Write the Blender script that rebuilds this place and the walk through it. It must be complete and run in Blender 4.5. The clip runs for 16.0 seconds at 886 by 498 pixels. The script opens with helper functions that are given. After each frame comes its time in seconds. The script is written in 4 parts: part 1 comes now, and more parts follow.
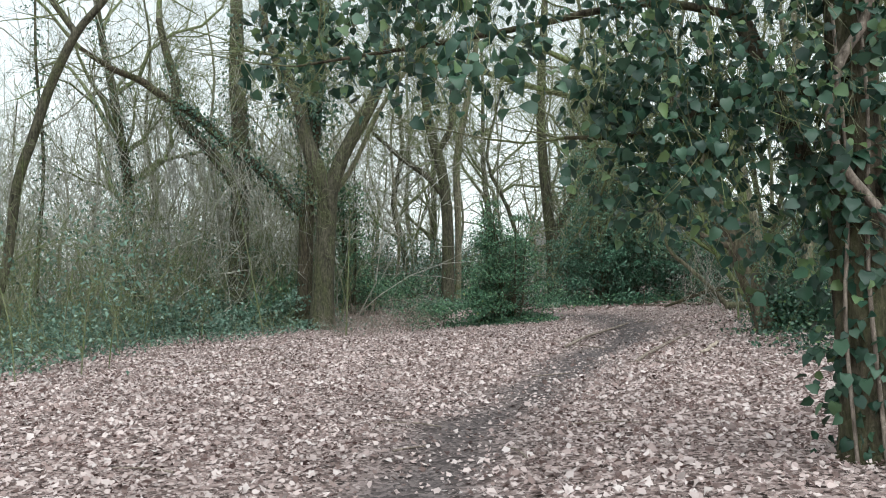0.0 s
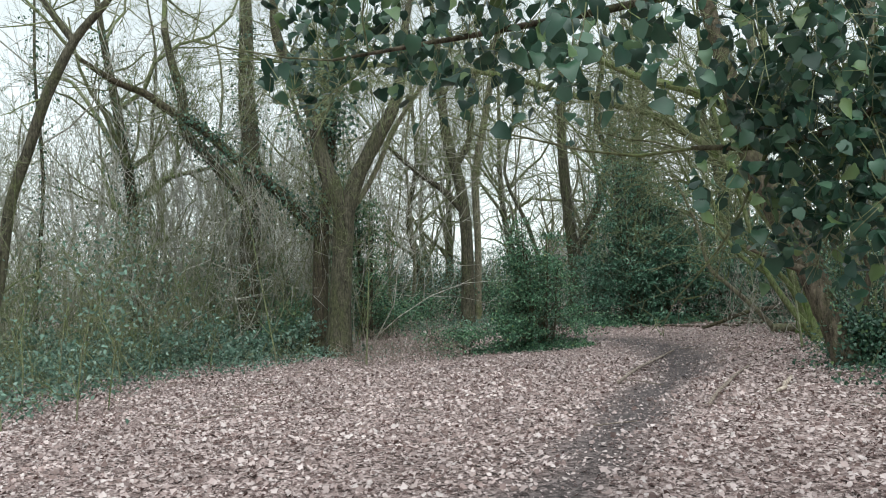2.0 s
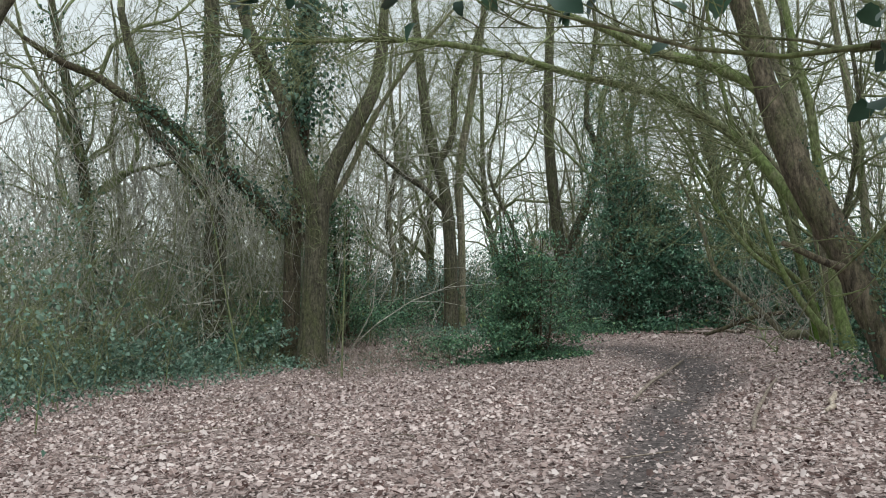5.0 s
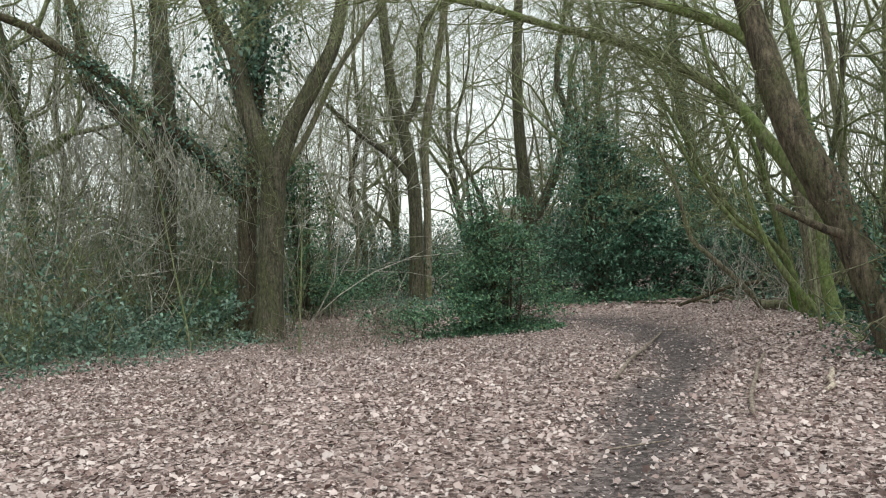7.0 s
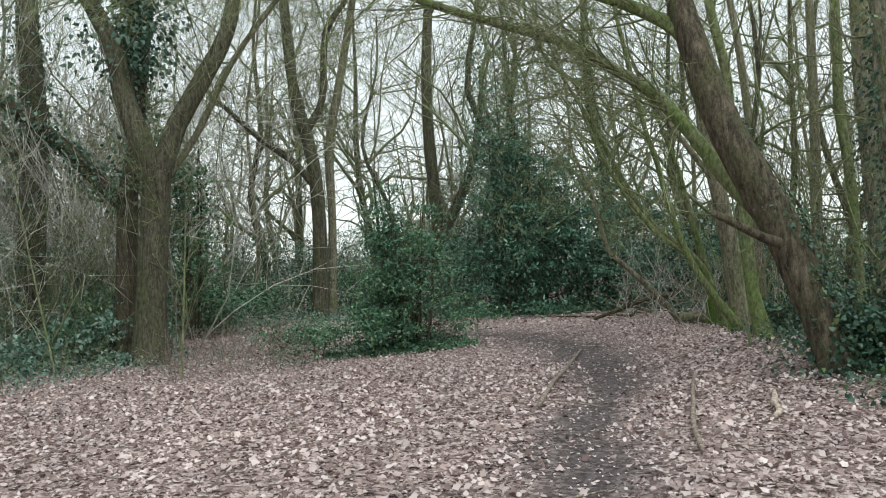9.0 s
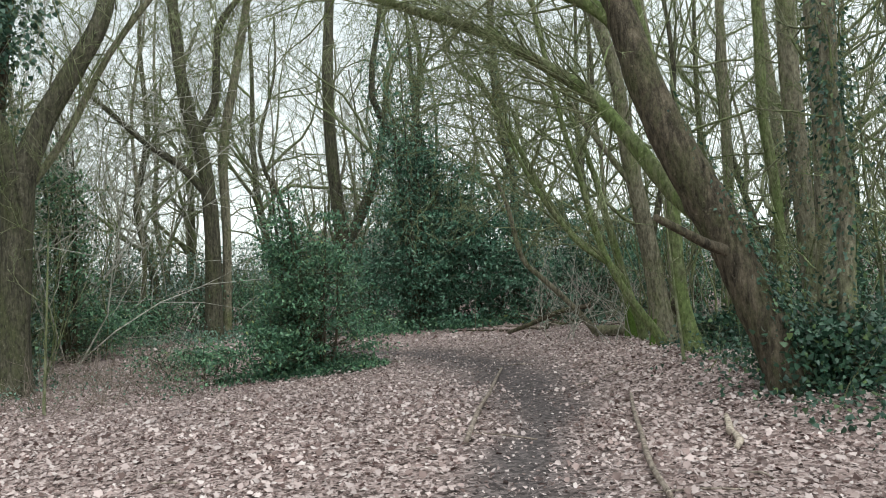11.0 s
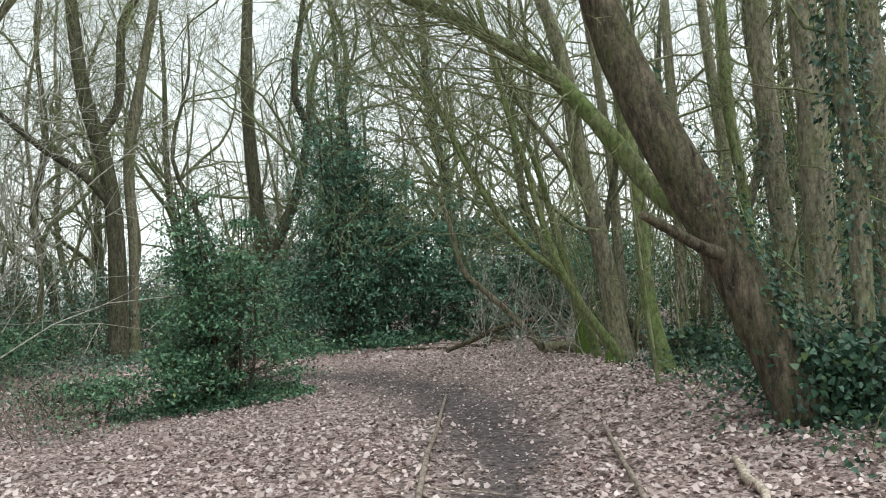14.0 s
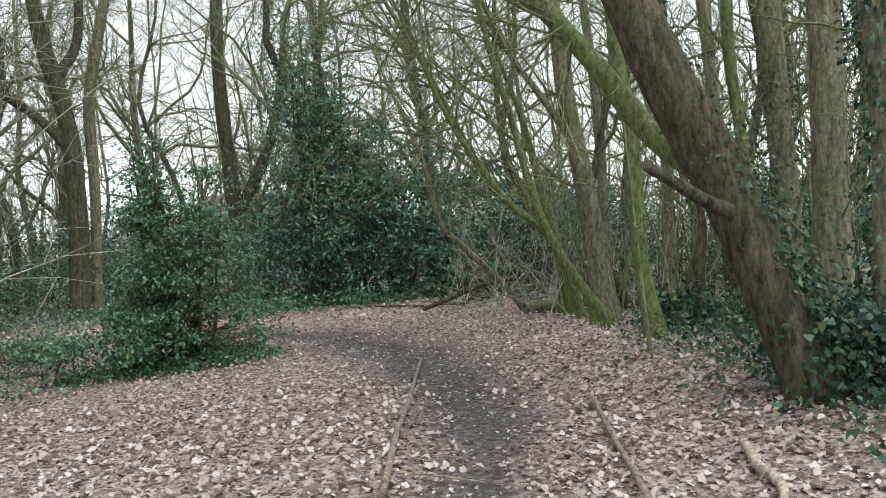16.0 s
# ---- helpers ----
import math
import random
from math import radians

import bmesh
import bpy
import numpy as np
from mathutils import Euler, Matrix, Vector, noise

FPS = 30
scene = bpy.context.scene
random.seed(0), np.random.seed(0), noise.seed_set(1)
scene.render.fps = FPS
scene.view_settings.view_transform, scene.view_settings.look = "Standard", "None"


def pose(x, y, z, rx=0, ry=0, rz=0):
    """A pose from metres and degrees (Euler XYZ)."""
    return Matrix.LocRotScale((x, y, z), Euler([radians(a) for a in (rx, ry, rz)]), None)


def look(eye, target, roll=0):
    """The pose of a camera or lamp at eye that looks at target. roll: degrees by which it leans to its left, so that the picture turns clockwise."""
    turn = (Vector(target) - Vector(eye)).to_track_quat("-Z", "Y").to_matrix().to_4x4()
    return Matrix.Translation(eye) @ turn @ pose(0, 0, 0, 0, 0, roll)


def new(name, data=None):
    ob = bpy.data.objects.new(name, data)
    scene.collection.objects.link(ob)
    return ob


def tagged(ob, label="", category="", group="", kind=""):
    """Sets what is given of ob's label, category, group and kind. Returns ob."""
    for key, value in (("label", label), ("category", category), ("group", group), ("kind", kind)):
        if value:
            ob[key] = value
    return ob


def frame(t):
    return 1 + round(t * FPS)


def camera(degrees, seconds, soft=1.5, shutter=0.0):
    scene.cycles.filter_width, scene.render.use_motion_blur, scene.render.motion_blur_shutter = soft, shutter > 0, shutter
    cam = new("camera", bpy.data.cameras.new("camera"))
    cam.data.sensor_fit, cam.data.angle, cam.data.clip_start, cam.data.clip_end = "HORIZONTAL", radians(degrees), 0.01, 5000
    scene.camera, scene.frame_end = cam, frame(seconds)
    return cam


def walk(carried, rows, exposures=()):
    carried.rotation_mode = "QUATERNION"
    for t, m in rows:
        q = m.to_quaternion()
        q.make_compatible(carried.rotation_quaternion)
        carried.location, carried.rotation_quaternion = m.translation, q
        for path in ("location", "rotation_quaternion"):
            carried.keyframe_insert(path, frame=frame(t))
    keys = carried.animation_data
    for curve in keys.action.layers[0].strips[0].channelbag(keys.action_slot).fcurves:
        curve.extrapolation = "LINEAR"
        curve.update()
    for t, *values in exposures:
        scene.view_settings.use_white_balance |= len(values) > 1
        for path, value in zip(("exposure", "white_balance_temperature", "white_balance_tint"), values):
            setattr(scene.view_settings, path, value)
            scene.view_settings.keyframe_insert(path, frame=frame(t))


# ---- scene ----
cam = camera(58.0, 16.0, soft=1.0)
PATH = [
    (0, (1.063, -0.862, 1.278), (0.919, 1.132, 1.333), -2.4),
    (0.5, (1.071, -0.422, 1.285), (0.901, 1.569, 1.35), -2.4),
    (1, (1.008, 0.001, 1.34), (0.817, 1.991, 1.413), -2.5),
    (1.5, (0.767, 0.2, 1.425), (0.592, 2.191, 1.506), -2.7),
    (2, (0.59, 0.362, 1.501), (0.429, 2.354, 1.59), -2.9),
    (2.5, (0.587, 0.591, 1.489), (0.419, 2.581, 1.596), -2.8),
    (3, (0.587, 0.846, 1.453), (0.414, 2.835, 1.573), -2.9),
    (5.5, (0.29, 2.201, 1.448), (0.208, 4.197, 1.533), -2.9),
    (6, (0.267, 2.433, 1.439), (0.206, 4.432, 1.483), -2.9),
    (6.5, (0.279, 2.586, 1.445), (0.238, 4.586, 1.464), -3.0),
    (7, (0.311, 2.848, 1.443), (0.287, 4.848, 1.465), -3.1),
    (7.5, (0.299, 3.122, 1.436), (0.321, 5.122, 1.462), -3.1),
    (8, (0.322, 3.443, 1.429), (0.403, 5.441, 1.461), -3.2),
    (8.5, (0.377, 3.737, 1.43), (0.515, 5.732, 1.466), -3.2),
    (9, (0.397, 4.018, 1.427), (0.6, 6.007, 1.468), -3.2),
    (11.5, (0.472, 5.419, 1.448), (0.961, 7.358, 1.509), -4.0),
    (12, (0.549, 5.709, 1.43), (1.07, 7.639, 1.499), -4.1),
    (12.5, (0.586, 5.941, 1.412), (1.142, 7.861, 1.488), -4.1),
    (13, (0.544, 6.13, 1.446), (1.148, 8.035, 1.515), -4.3),
    (13.5, (0.559, 6.303, 1.448), (1.187, 8.2, 1.52), -4.6),
    (14, (0.661, 6.551, 1.445), (1.286, 8.449, 1.521), -4.6),
    (14.5, (0.725, 6.858, 1.415), (1.36, 8.753, 1.484), -4.3),
    (15, (0.778, 7.084, 1.433), (1.428, 8.975, 1.46), -4.3),
    (15.5, (0.865, 7.184, 1.459), (1.522, 9.072, 1.435), -4.2),
    (16, (0.929, 7.234, 1.46), (1.594, 9.119, 1.418), -4.0),
]
walk(cam, [(t, look(eye, target, roll)) for t, eye, target, roll in PATH], [(0, 0.86, 6110, 0), (1, 0.92, 6110, 0), (3, 0.56, 6110, 0), (5.5, 0.55, 6310, 0), (6.5, 0.7, 6500, 0), (9, 0.72, 6210, 0), (16, 0.9, 6310, 0)])

# ---------------------------------------------------------------- light
world = bpy.data.worlds.new("overcast_sky")
scene.world = world
world.use_nodes = True
wn, wl = world.node_tree.nodes, world.node_tree.links
sky = wn.new("ShaderNodeTexSky")
sky.sky_type, sky.sun_disc = "NISHITA", False
sky.sun_elevation, sky.sun_rotation = radians(68), radians(160)
sky.air_density, sky.dust_density, sky.ozone_density = 1.0, 1.0, 1.0
grey = wn.new("ShaderNodeHueSaturation")
grey.inputs["Saturation"].default_value = 0.1
wl.new(sky.outputs["Color"], grey.inputs["Color"])
wl.new(grey.outputs["Color"], wn["Background"].inputs["Color"])
wn["Background"].inputs["Strength"].default_value = 0.15
sun = new("sun", bpy.data.lights.new("sun", "SUN"))
sun.data.energy, sun.data.angle, sun.data.color = 1.3, radians(75), (1.0, 0.98, 0.95)
sun.matrix_world = look((3, -6, 16), (0, 0, 0))

# ---------------------------------------------------------------- small tools
R = np.random.default_rng(7)


class Mesher:
    """Collects vertices and triangles or quads of one mesh."""

    def __init__(self):
        self.v, self.f, self.n = [], [], 0

    def add(self, v, f):
        self.v.append(np.asarray(v, float))
        self.f.append(np.asarray(f, int) + self.n)
        self.n += len(v)

    def data(self, name, material, smooth=False):
        me = bpy.data.meshes.new(name)
        v = np.concatenate(self.v) if self.v else np.zeros((0, 3))
        loops, starts, total = [], [], 0
        for f in self.f:
            k = f.shape[1]
            loops.append(f.ravel())
            starts.append(total + k * np.arange(len(f)))
            total += f.size
        me.vertices.add(len(v))
        me.vertices.foreach_set("co", v.ravel())
        me.loops.add(total)
        me.loops.foreach_set("vertex_index", np.concatenate(loops))
        starts = np.concatenate(starts)
        me.polygons.add(len(starts))
        me.polygons.foreach_set("loop_start", starts)
        me.update(calc_edges=True)
        me.validate()
        if smooth:
            me.polygons.foreach_set("use_smooth", np.ones(len(me.polygons), bool))
        me.materials.append(material)
        return me


def part(name, mesher, material, parent=None, label="", smooth=False, kind=""):
    ob = new(name, mesher.data(name, material, smooth))
    if parent is not None:
        ob.parent = parent
        ob.matrix_parent_inverse = Matrix.Translation(-parent.location)
    return tagged(ob, label, kind=kind)


def thing(name, place, label, category, group="", kind=""):
    ob = new(name)
    ob.location = place
    ob.empty_display_size = 0.2
    return tagged(ob, label, category, group, kind)


def smooth_line(points, steps=4):
    """Catmull-Rom through rows of x, y, z, radius."""
    p = np.asarray(points, float)
    p = np.vstack([2 * p[0] - p[1], p, 2 * p[-1] - p[-2]])
    p[:, 3] = np.maximum(p[:, 3], 0.002)
    out = []
    for i in range(1, len(p) - 2):
        for s in np.arange(steps) / steps:
            a, b, c, d = p[i - 1:i + 3]
            out.append(0.5 * (2 * b + (c - a) * s + (2 * a - 5 * b + 4 * c - d) * s * s + (3 * b - a - 3 * c + d) * s ** 3))
    out.append(p[-2])
    return np.array(out)


def tube(m, line, sides=8, rough=0.0):
    """A bent, tapering round bar along rows of x, y, z, radius."""
    p, r = line[:, :3], np.maximum(line[:, 3], 0.0015)
    n = len(p)
    t = np.gradient(p, axis=0)
    t /= np.linalg.norm(t, axis=1)[:, None] + 1e-9
    ref = np.array([0.31, 0.93, 0.17]) if abs(t[0, 1]) < 0.85 else np.array([0.95, 0.1, 0.3])
    u = np.cross(t, ref)
    u /= np.linalg.norm(u, axis=1)[:, None] + 1e-9
    w = np.cross(t, u)
    a = np.arange(sides) * 2 * np.pi / sides
    rr = r[:, None] * np.ones(sides)
    if rough:
        rr = rr * (1 + rough * R.normal(0, 1, (n, sides)) * 0.5 + rough * R.normal(0, 1, sides)[None, :])
    v = p[:, None, :] + rr[..., None] * (np.cos(a)[None, :, None] * u[:, None, :] + np.sin(a)[None, :, None] * w[:, None, :])
    i = np.arange(n - 1)[:, None] * sides
    j = np.arange(sides)
    k = (j + 1) % sides
    f = np.stack([i + j, i + k, i + sides + k, i + sides + j], -1).reshape(-1, 4)
    m.add(v.reshape(-1, 3), f)
    if sides > 4:
        tip = np.vstack([v[-1], p[-1] + t[-1] * r[-1] * 0.4])
        m.add(tip, np.stack([j, k, np.full(sides, sides)], -1))


def unit(v):
    return v / (np.linalg.norm(v, axis=-1, keepdims=True) + 1e-9)


def tubes(m, lines, sides):
    """Many thin bars at once: lines is (count, points, 4)."""
    p, r = lines[..., :3], lines[..., 3]
    c, n = p.shape[:2]
    t = unit(np.gradient(p, axis=1))
    ref = np.where(np.abs(t[:, :1, 1:2]) < 0.8, np.array([0.31, 0.93, 0.17]), np.array([0.95, 0.1, 0.3]))
    u = unit(np.cross(t, np.broadcast_to(ref, t.shape)))
    w = np.cross(t, u)
    a = np.arange(sides) * 2 * np.pi / sides
    v = p[:, :, None] + r[:, :, None, None] * (np.cos(a)[:, None] * u[:, :, None] + np.sin(a)[:, None] * w[:, :, None])
    i = np.arange(n - 1)[:, None] * sides
    j = np.arange(sides)
    k = (j + 1) % sides
    f = np.stack([i + j, i + k, i + sides + k, i + sides + j], -1).reshape(-1, 4)
    m.add(v.reshape(-1, 3), (f[None] + (np.arange(c) * n * sides)[:, None, None]).reshape(-1, 4))


def sprigs(m, start, way, length, r, level, kids, spread=0.9, lift=0.25, wander=0.18, ends=None, thin=0.0035, steps=5):
    """Twigs that wander and carry smaller twigs; all arguments are rows."""
    start, d = np.asarray(start, float), unit(np.asarray(way, float))
    c = len(start)
    length, r = np.broadcast_to(length, c).astype(float), np.broadcast_to(r, c).astype(float)
    n = steps if level else 1
    q = np.zeros((c, n + 1, 4))
    p = start.copy()
    q[:, 0, :3], q[:, 0, 3] = p, r
    for i in range(n):
        d = unit(d + R.normal(0, wander, (c, 3)) + np.array([0, 0, lift * 0.25]))
        p = p + d * (length / n)[:, None]
        q[:, i + 1, :3], q[:, i + 1, 3] = p, r * (1 - 0.75 * (i + 1) / n)
    tubes(m, q, 5 if r.max() > 0.03 else 3)
    if ends is not None:
        ends.append(p)
    if level:
        s = R.uniform(0.2, 1.0, (c, kids)) * (n - 0.001)
        i = s.astype(int)
        rows = np.arange(c)[:, None]
        a, b_ = q[rows, i], q[rows, i + 1]
        o = a + (b_ - a) * (s - i)[..., None]
        e = unit(b_[..., :3] - a[..., :3]) + R.normal(0, spread * 0.75, (c, kids, 3)) + np.array([0, 0, lift * 0.5])
        sprigs(m, o[..., :3].reshape(-1, 3), e.reshape(-1, 3), (length[:, None] * R.uniform(0.3, 0.6, (c, kids))).ravel(), np.maximum(o[..., 3] * 0.55, thin).ravel(), level - 1, kids, spread, lift, wander, ends, thin, 3)


def sprig(m, start, way, length, r, level, kids, **more):
    sprigs(m, [start], [way], length, r, level, kids, **more)


def twigs_along(m, line, count, length, r, level=1, kids=4, lo=0.2, lift=0.3, spread=1.0, bias=(0, 0, 0), ends=None):
    if not count:
        return
    s = R.uniform(lo, 1.0, count) * (len(line) - 1.001)
    i = s.astype(int)
    d = unit(line[i + 1, :3] - line[i, :3]) * 0.6 + R.normal(0, spread * 0.7, (count, 3)) + np.array(bias)
    sprigs(m, line[i, :3], d, length * R.uniform(0.5, 1.3, count), np.minimum(r * R.uniform(0.6, 1.2, count), line[i, 3] * 0.7), level, kids, lift=lift, ends=ends)


# outlines of leaves, unit length along y, with a middle rib: (x, y) of the right half
def leaf_shape(half, fold=0.25, droop=0.2):
    """Vertices and triangles of a folded leaf from its right-hand outline."""
    h = np.array(half, float)
    rib = np.stack([np.zeros(len(h)), h[:, 1], -droop * h[:, 1] ** 2], -1)
    right = np.stack([h[:, 0], h[:, 1], fold * h[:, 0] - droop * h[:, 1] ** 2], -1)
    left = right * np.array([-1, 1, 1])
    v = np.concatenate([rib, right, left])
    n, f = len(h), []
    for i in range(n - 1):
        a, b, r0, r1, l0, l1 = i, i + 1, n + i, n + i + 1, 2 * n + i, 2 * n + i + 1
        if h[i, 0] > 0:
            f += [(a, r0, b), (a, b, l0)]
        if h[i + 1, 0] > 0:
            f += [(b, r0, r1) if h[i, 0] > 0 else (a, r1, b), (b, l1, l0) if h[i, 0] > 0 else (a, b, l1)]
    return v, np.array(f)


IVY = leaf_shape([(0, 0), (0.34, -0.1), (0.42, 0.18), (0.47, 0.4), (0.26, 0.7), (0, 0.96)], 0.25, 0.35)
IVY_NEAR = leaf_shape([(0, 0), (0.22, -0.13), (0.42, -0.02), (0.43, 0.18), (0.5, 0.38), (0.37, 0.56), (0.2, 0.8), (0, 0.96)], 0.25, 0.4)
IVY_PLAIN = leaf_shape([(0, 0), (0.42, 0.02), (0.36, 0.46), (0, 1)], 0.2, 0.25)
LAUREL = leaf_shape([(0, 0), (0.2, 0.45), (0, 1)], 0.3, 0.35)
SMALL = leaf_shape([(0, 0), (0.3, 0.4), (0, 1)], 0.35, 0.3)
HOLLY = leaf_shape([(0, 0), (0.27, 0.3), (0.2, 0.68), (0, 1)], 0.5, 0.35)
MAPLE = leaf_shape([(0, 0.02), (0.34, 0.02), (0.3, 0.24), (0.5, 0.48), (0.26, 0.66), (0, 0.95)], -0.22, -0.2)
KITE = leaf_shape([(0, 0), (0.36, 0.4), (0, 0.9)], -0.25, -0.2)
ROUND = leaf_shape([(0, 0), (0.3, 0.18), (0.36, 0.56), (0, 0.95)], -0.25, -0.22)
OVAL = leaf_shape([(0, 0), (0.3, 0.25), (0.26, 0.65), (0, 1)], -0.5, -0.35)


def leaves(m, shape, places, sizes, tips=None, flat=None, tilt=0.8):
    """Sets one leaf at each place. tips: way that the leaf points; flat: leaves lie near the ground's plane."""
    n = len(places)
    v, f = shape
    places, sizes = np.asarray(places, float), np.broadcast_to(sizes, n)
    if flat is not None:
        a = R.uniform(0, 2 * np.pi, n)
        y = np.stack([np.cos(a), np.sin(a), R.normal(0, flat, n)], -1)
        z = np.stack([R.normal(0, flat, n), R.normal(0, flat, n), np.where(R.random(n) < 0.5, 1.0, -1.0)], -1)
    else:
        y = R.normal(0, 1, (n, 3)) * tilt + (tips if tips is not None else np.array([0, 0, -0.4]))
        z = R.normal(0, 0.8, (n, 3)) + np.array([0, -0.4, 0.9])
    y /= np.linalg.norm(y, axis=1)[:, None] + 1e-9
    x = np.cross(y, z)
    x /= np.linalg.norm(x, axis=1)[:, None] + 1e-9
    z = np.cross(x, y)
    curl = R.uniform(0.2, 1.7, n)
    w = v[None, :, 0, None] * x[:, None] + v[None, :, 1, None] * y[:, None] + (v[None, :, 2] * curl[:, None])[..., None] * z[:, None]
    w = places[:, None] + w * sizes[:, None, None]
    m.add(w.reshape(-1, 3), (f[None] + (np.arange(n) * len(v))[:, None, None]).reshape(-1, 3))


# ---------------------------------------------------------------- materials
def material(name, rough=0.8, spec=0.3):
    mt = bpy.data.materials.new(name)
    mt.use_nodes = True
    b = mt.node_tree.nodes["Principled BSDF"]
    b.inputs["Roughness"].default_value = rough
    b.inputs["Specular IOR Level"].default_value = spec
    return mt, mt.node_tree.nodes, mt.node_tree.links, b


def ramp(nodes, stops):
    r = nodes.new("ShaderNodeValToRGB")
    e = r.color_ramp.elements
    while len(e) < len(stops):
        e.new(0.5)
    for k, (at, c) in zip(e, stops):
        k.position, k.color = at, (*c, 1)
    return r


def noise_tex(nodes, links, scale, detail=5.0, stretch=(1, 1, 1), rough=0.6):
    g = nodes.new("ShaderNodeNewGeometry")
    mp = nodes.new("ShaderNodeMapping")
    mp.inputs["Scale"].default_value = stretch
    n = nodes.new("ShaderNodeTexNoise")
    n.inputs["Scale"].default_value, n.inputs["Detail"].default_value = scale, detail
    n.inputs["Roughness"].default_value = rough
    links.new(g.outputs["Position"], mp.inputs["Vector"])
    links.new(mp.outputs["Vector"], n.inputs["Vector"])
    return n


def mix(nodes, links, fac, a, b, mode="MIX"):
    x = nodes.new("ShaderNodeMix")
    x.data_type, x.blend_type = "RGBA", mode
    for sock, val in ((x.inputs[0], fac), (x.inputs[6], a), (x.inputs[7], b)):
        if hasattr(val, "links"):
            links.new(val, sock)
        else:
            sock.default_value = val if isinstance(val, float) else (*val, 1)
    return x.outputs[2]


def bark(name, dark, light, moss, moss_share, relief=0.5):
    mt, n, l, b = material(name, 0.92, 0.2)
    grain = noise_tex(n, l, 16.0, 8.0, (1, 1, 0.14), 0.75)
    c = ramp(n, [(0.36, dark), (0.5, [0.45 * p + 0.55 * q for p, q in zip(dark, light)]), (0.66, light)])
    l.new(grain.outputs["Fac"], c.inputs["Fac"])
    patch = noise_tex(n, l, 2.6, 8.0, (1, 1, 0.5), 0.8)
    share = ramp(n, [(0.62 - 0.35 * moss_share, (0, 0, 0)), (0.8 - 0.35 * moss_share, (1, 1, 1))])
    l.new(patch.outputs["Fac"], share.inputs["Fac"])
    lichen = noise_tex(n, l, 30.0, 3.0)
    col = mix(n, l, share.outputs["Color"], c.outputs["Color"], moss)
    lr = ramp(n, [(0.62, (0, 0, 0)), (0.72, (0.55, 0.55, 0.55))])
    l.new(lichen.outputs["Fac"], lr.inputs["Fac"])
    col = mix(n, l, lr.outputs["Color"], col, [min(1, 1.5 * v + 0.03) for v in light])
    l.new(col, b.inputs["Base Color"])
    bump = n.new("ShaderNodeBump")
    bump.inputs["Strength"].default_value, bump.inputs["Distance"].default_value = relief, 0.05
    plates = noise_tex(n, l, 26.0, 6.0, (1, 1, 0.45), 0.7)
    l.new(mix(n, l, 0.5, grain.outputs["Color"], plates.outputs["Color"]), bump.inputs["Height"])
    l.new(bump.outputs["Normal"], b.inputs["Normal"])
    pr = ramp(n, [(0.36, (0.52, 0.51, 0.49)), (0.62, (1.4, 1.4, 1.38))])
    l.new(plates.outputs["Fac"], pr.inputs["Fac"])
    l.new(mix(n, l, 1.0, col, pr.outputs["Color"], "MULTIPLY"), b.inputs["Base Color"])
    return mt


def leafy(name, stops, rough=0.4, spec=0.4, through_light=0.15, patch_scale=3.0):
    """Leaves: each its own tone, some light let through."""
    mt, n, l, b = material(name, rough, spec)
    g = n.new("ShaderNodeNewGeometry")
    c = ramp(n, stops)
    l.new(g.outputs["Random Per Island"], c.inputs["Fac"])
    p = noise_tex(n, l, patch_scale, 4.0)
    pr = ramp(n, [(0.3, (0.62, 0.62, 0.62)), (0.7, (1.15, 1.15, 1.15))])
    l.new(p.outputs["Fac"], pr.inputs["Fac"])
    col = mix(n, l, 1.0, c.outputs["Color"], pr.outputs["Color"], "MULTIPLY")
    l.new(col, b.inputs["Base Color"])
    if through_light:
        tr = n.new("ShaderNodeBsdfTranslucent")
        l.new(col, tr.inputs["Color"])
        ms = n.new("ShaderNodeMixShader")
        ms.inputs["Fac"].default_value = through_light
        l.new(b.outputs["BSDF"], ms.inputs[1])
        l.new(tr.outputs["BSDF"], ms.inputs[2])
        l.new(ms.outputs["Shader"], n["Material Output"].inputs["Surface"])
    return mt


BARK_GREY = bark("grey_brown_bark", (0.026, 0.024, 0.018), (0.14, 0.128, 0.094), (0.078, 0.084, 0.042), 0.45, 1.0)
BARK_BROWN = bark("dark_brown_bark", (0.023, 0.019, 0.014), (0.14, 0.116, 0.084), (0.074, 0.078, 0.038), 0.45, 1.0)
BARK_MOSS = bark("mossy_bark", (0.07, 0.072, 0.04), (0.23, 0.236, 0.14), (0.13, 0.168, 0.062), 0.65, 0.7)
BARK_FAR = bark("far_bark", (0.09, 0.083, 0.06), (0.27, 0.246, 0.182), (0.14, 0.152, 0.072), 0.4, 0.8)
TWIG = bark("twig_bark", (0.1, 0.102, 0.066), (0.28, 0.278, 0.19), (0.145, 0.178, 0.075), 0.6, 0.2)
TWIG_PALE = bark("pale_twig_bark", (0.25, 0.243, 0.21), (0.47, 0.455, 0.405), (0.24, 0.255, 0.16), 0.2, 0.2)
MOSS_TWIG = bark("mossy_twig_bark", (0.12, 0.13, 0.072), (0.31, 0.32, 0.205), (0.17, 0.205, 0.095), 0.6, 0.2)
STICK = bark("dead_wood", (0.12, 0.095, 0.08), (0.33, 0.275, 0.235), (0.2, 0.165, 0.12), 0.0, 0.4)
BARE_WOOD = bark("barkless_wood", (0.25, 0.2, 0.165), (0.5, 0.425, 0.36), (0.22, 0.18, 0.14), 0.1, 0.3)
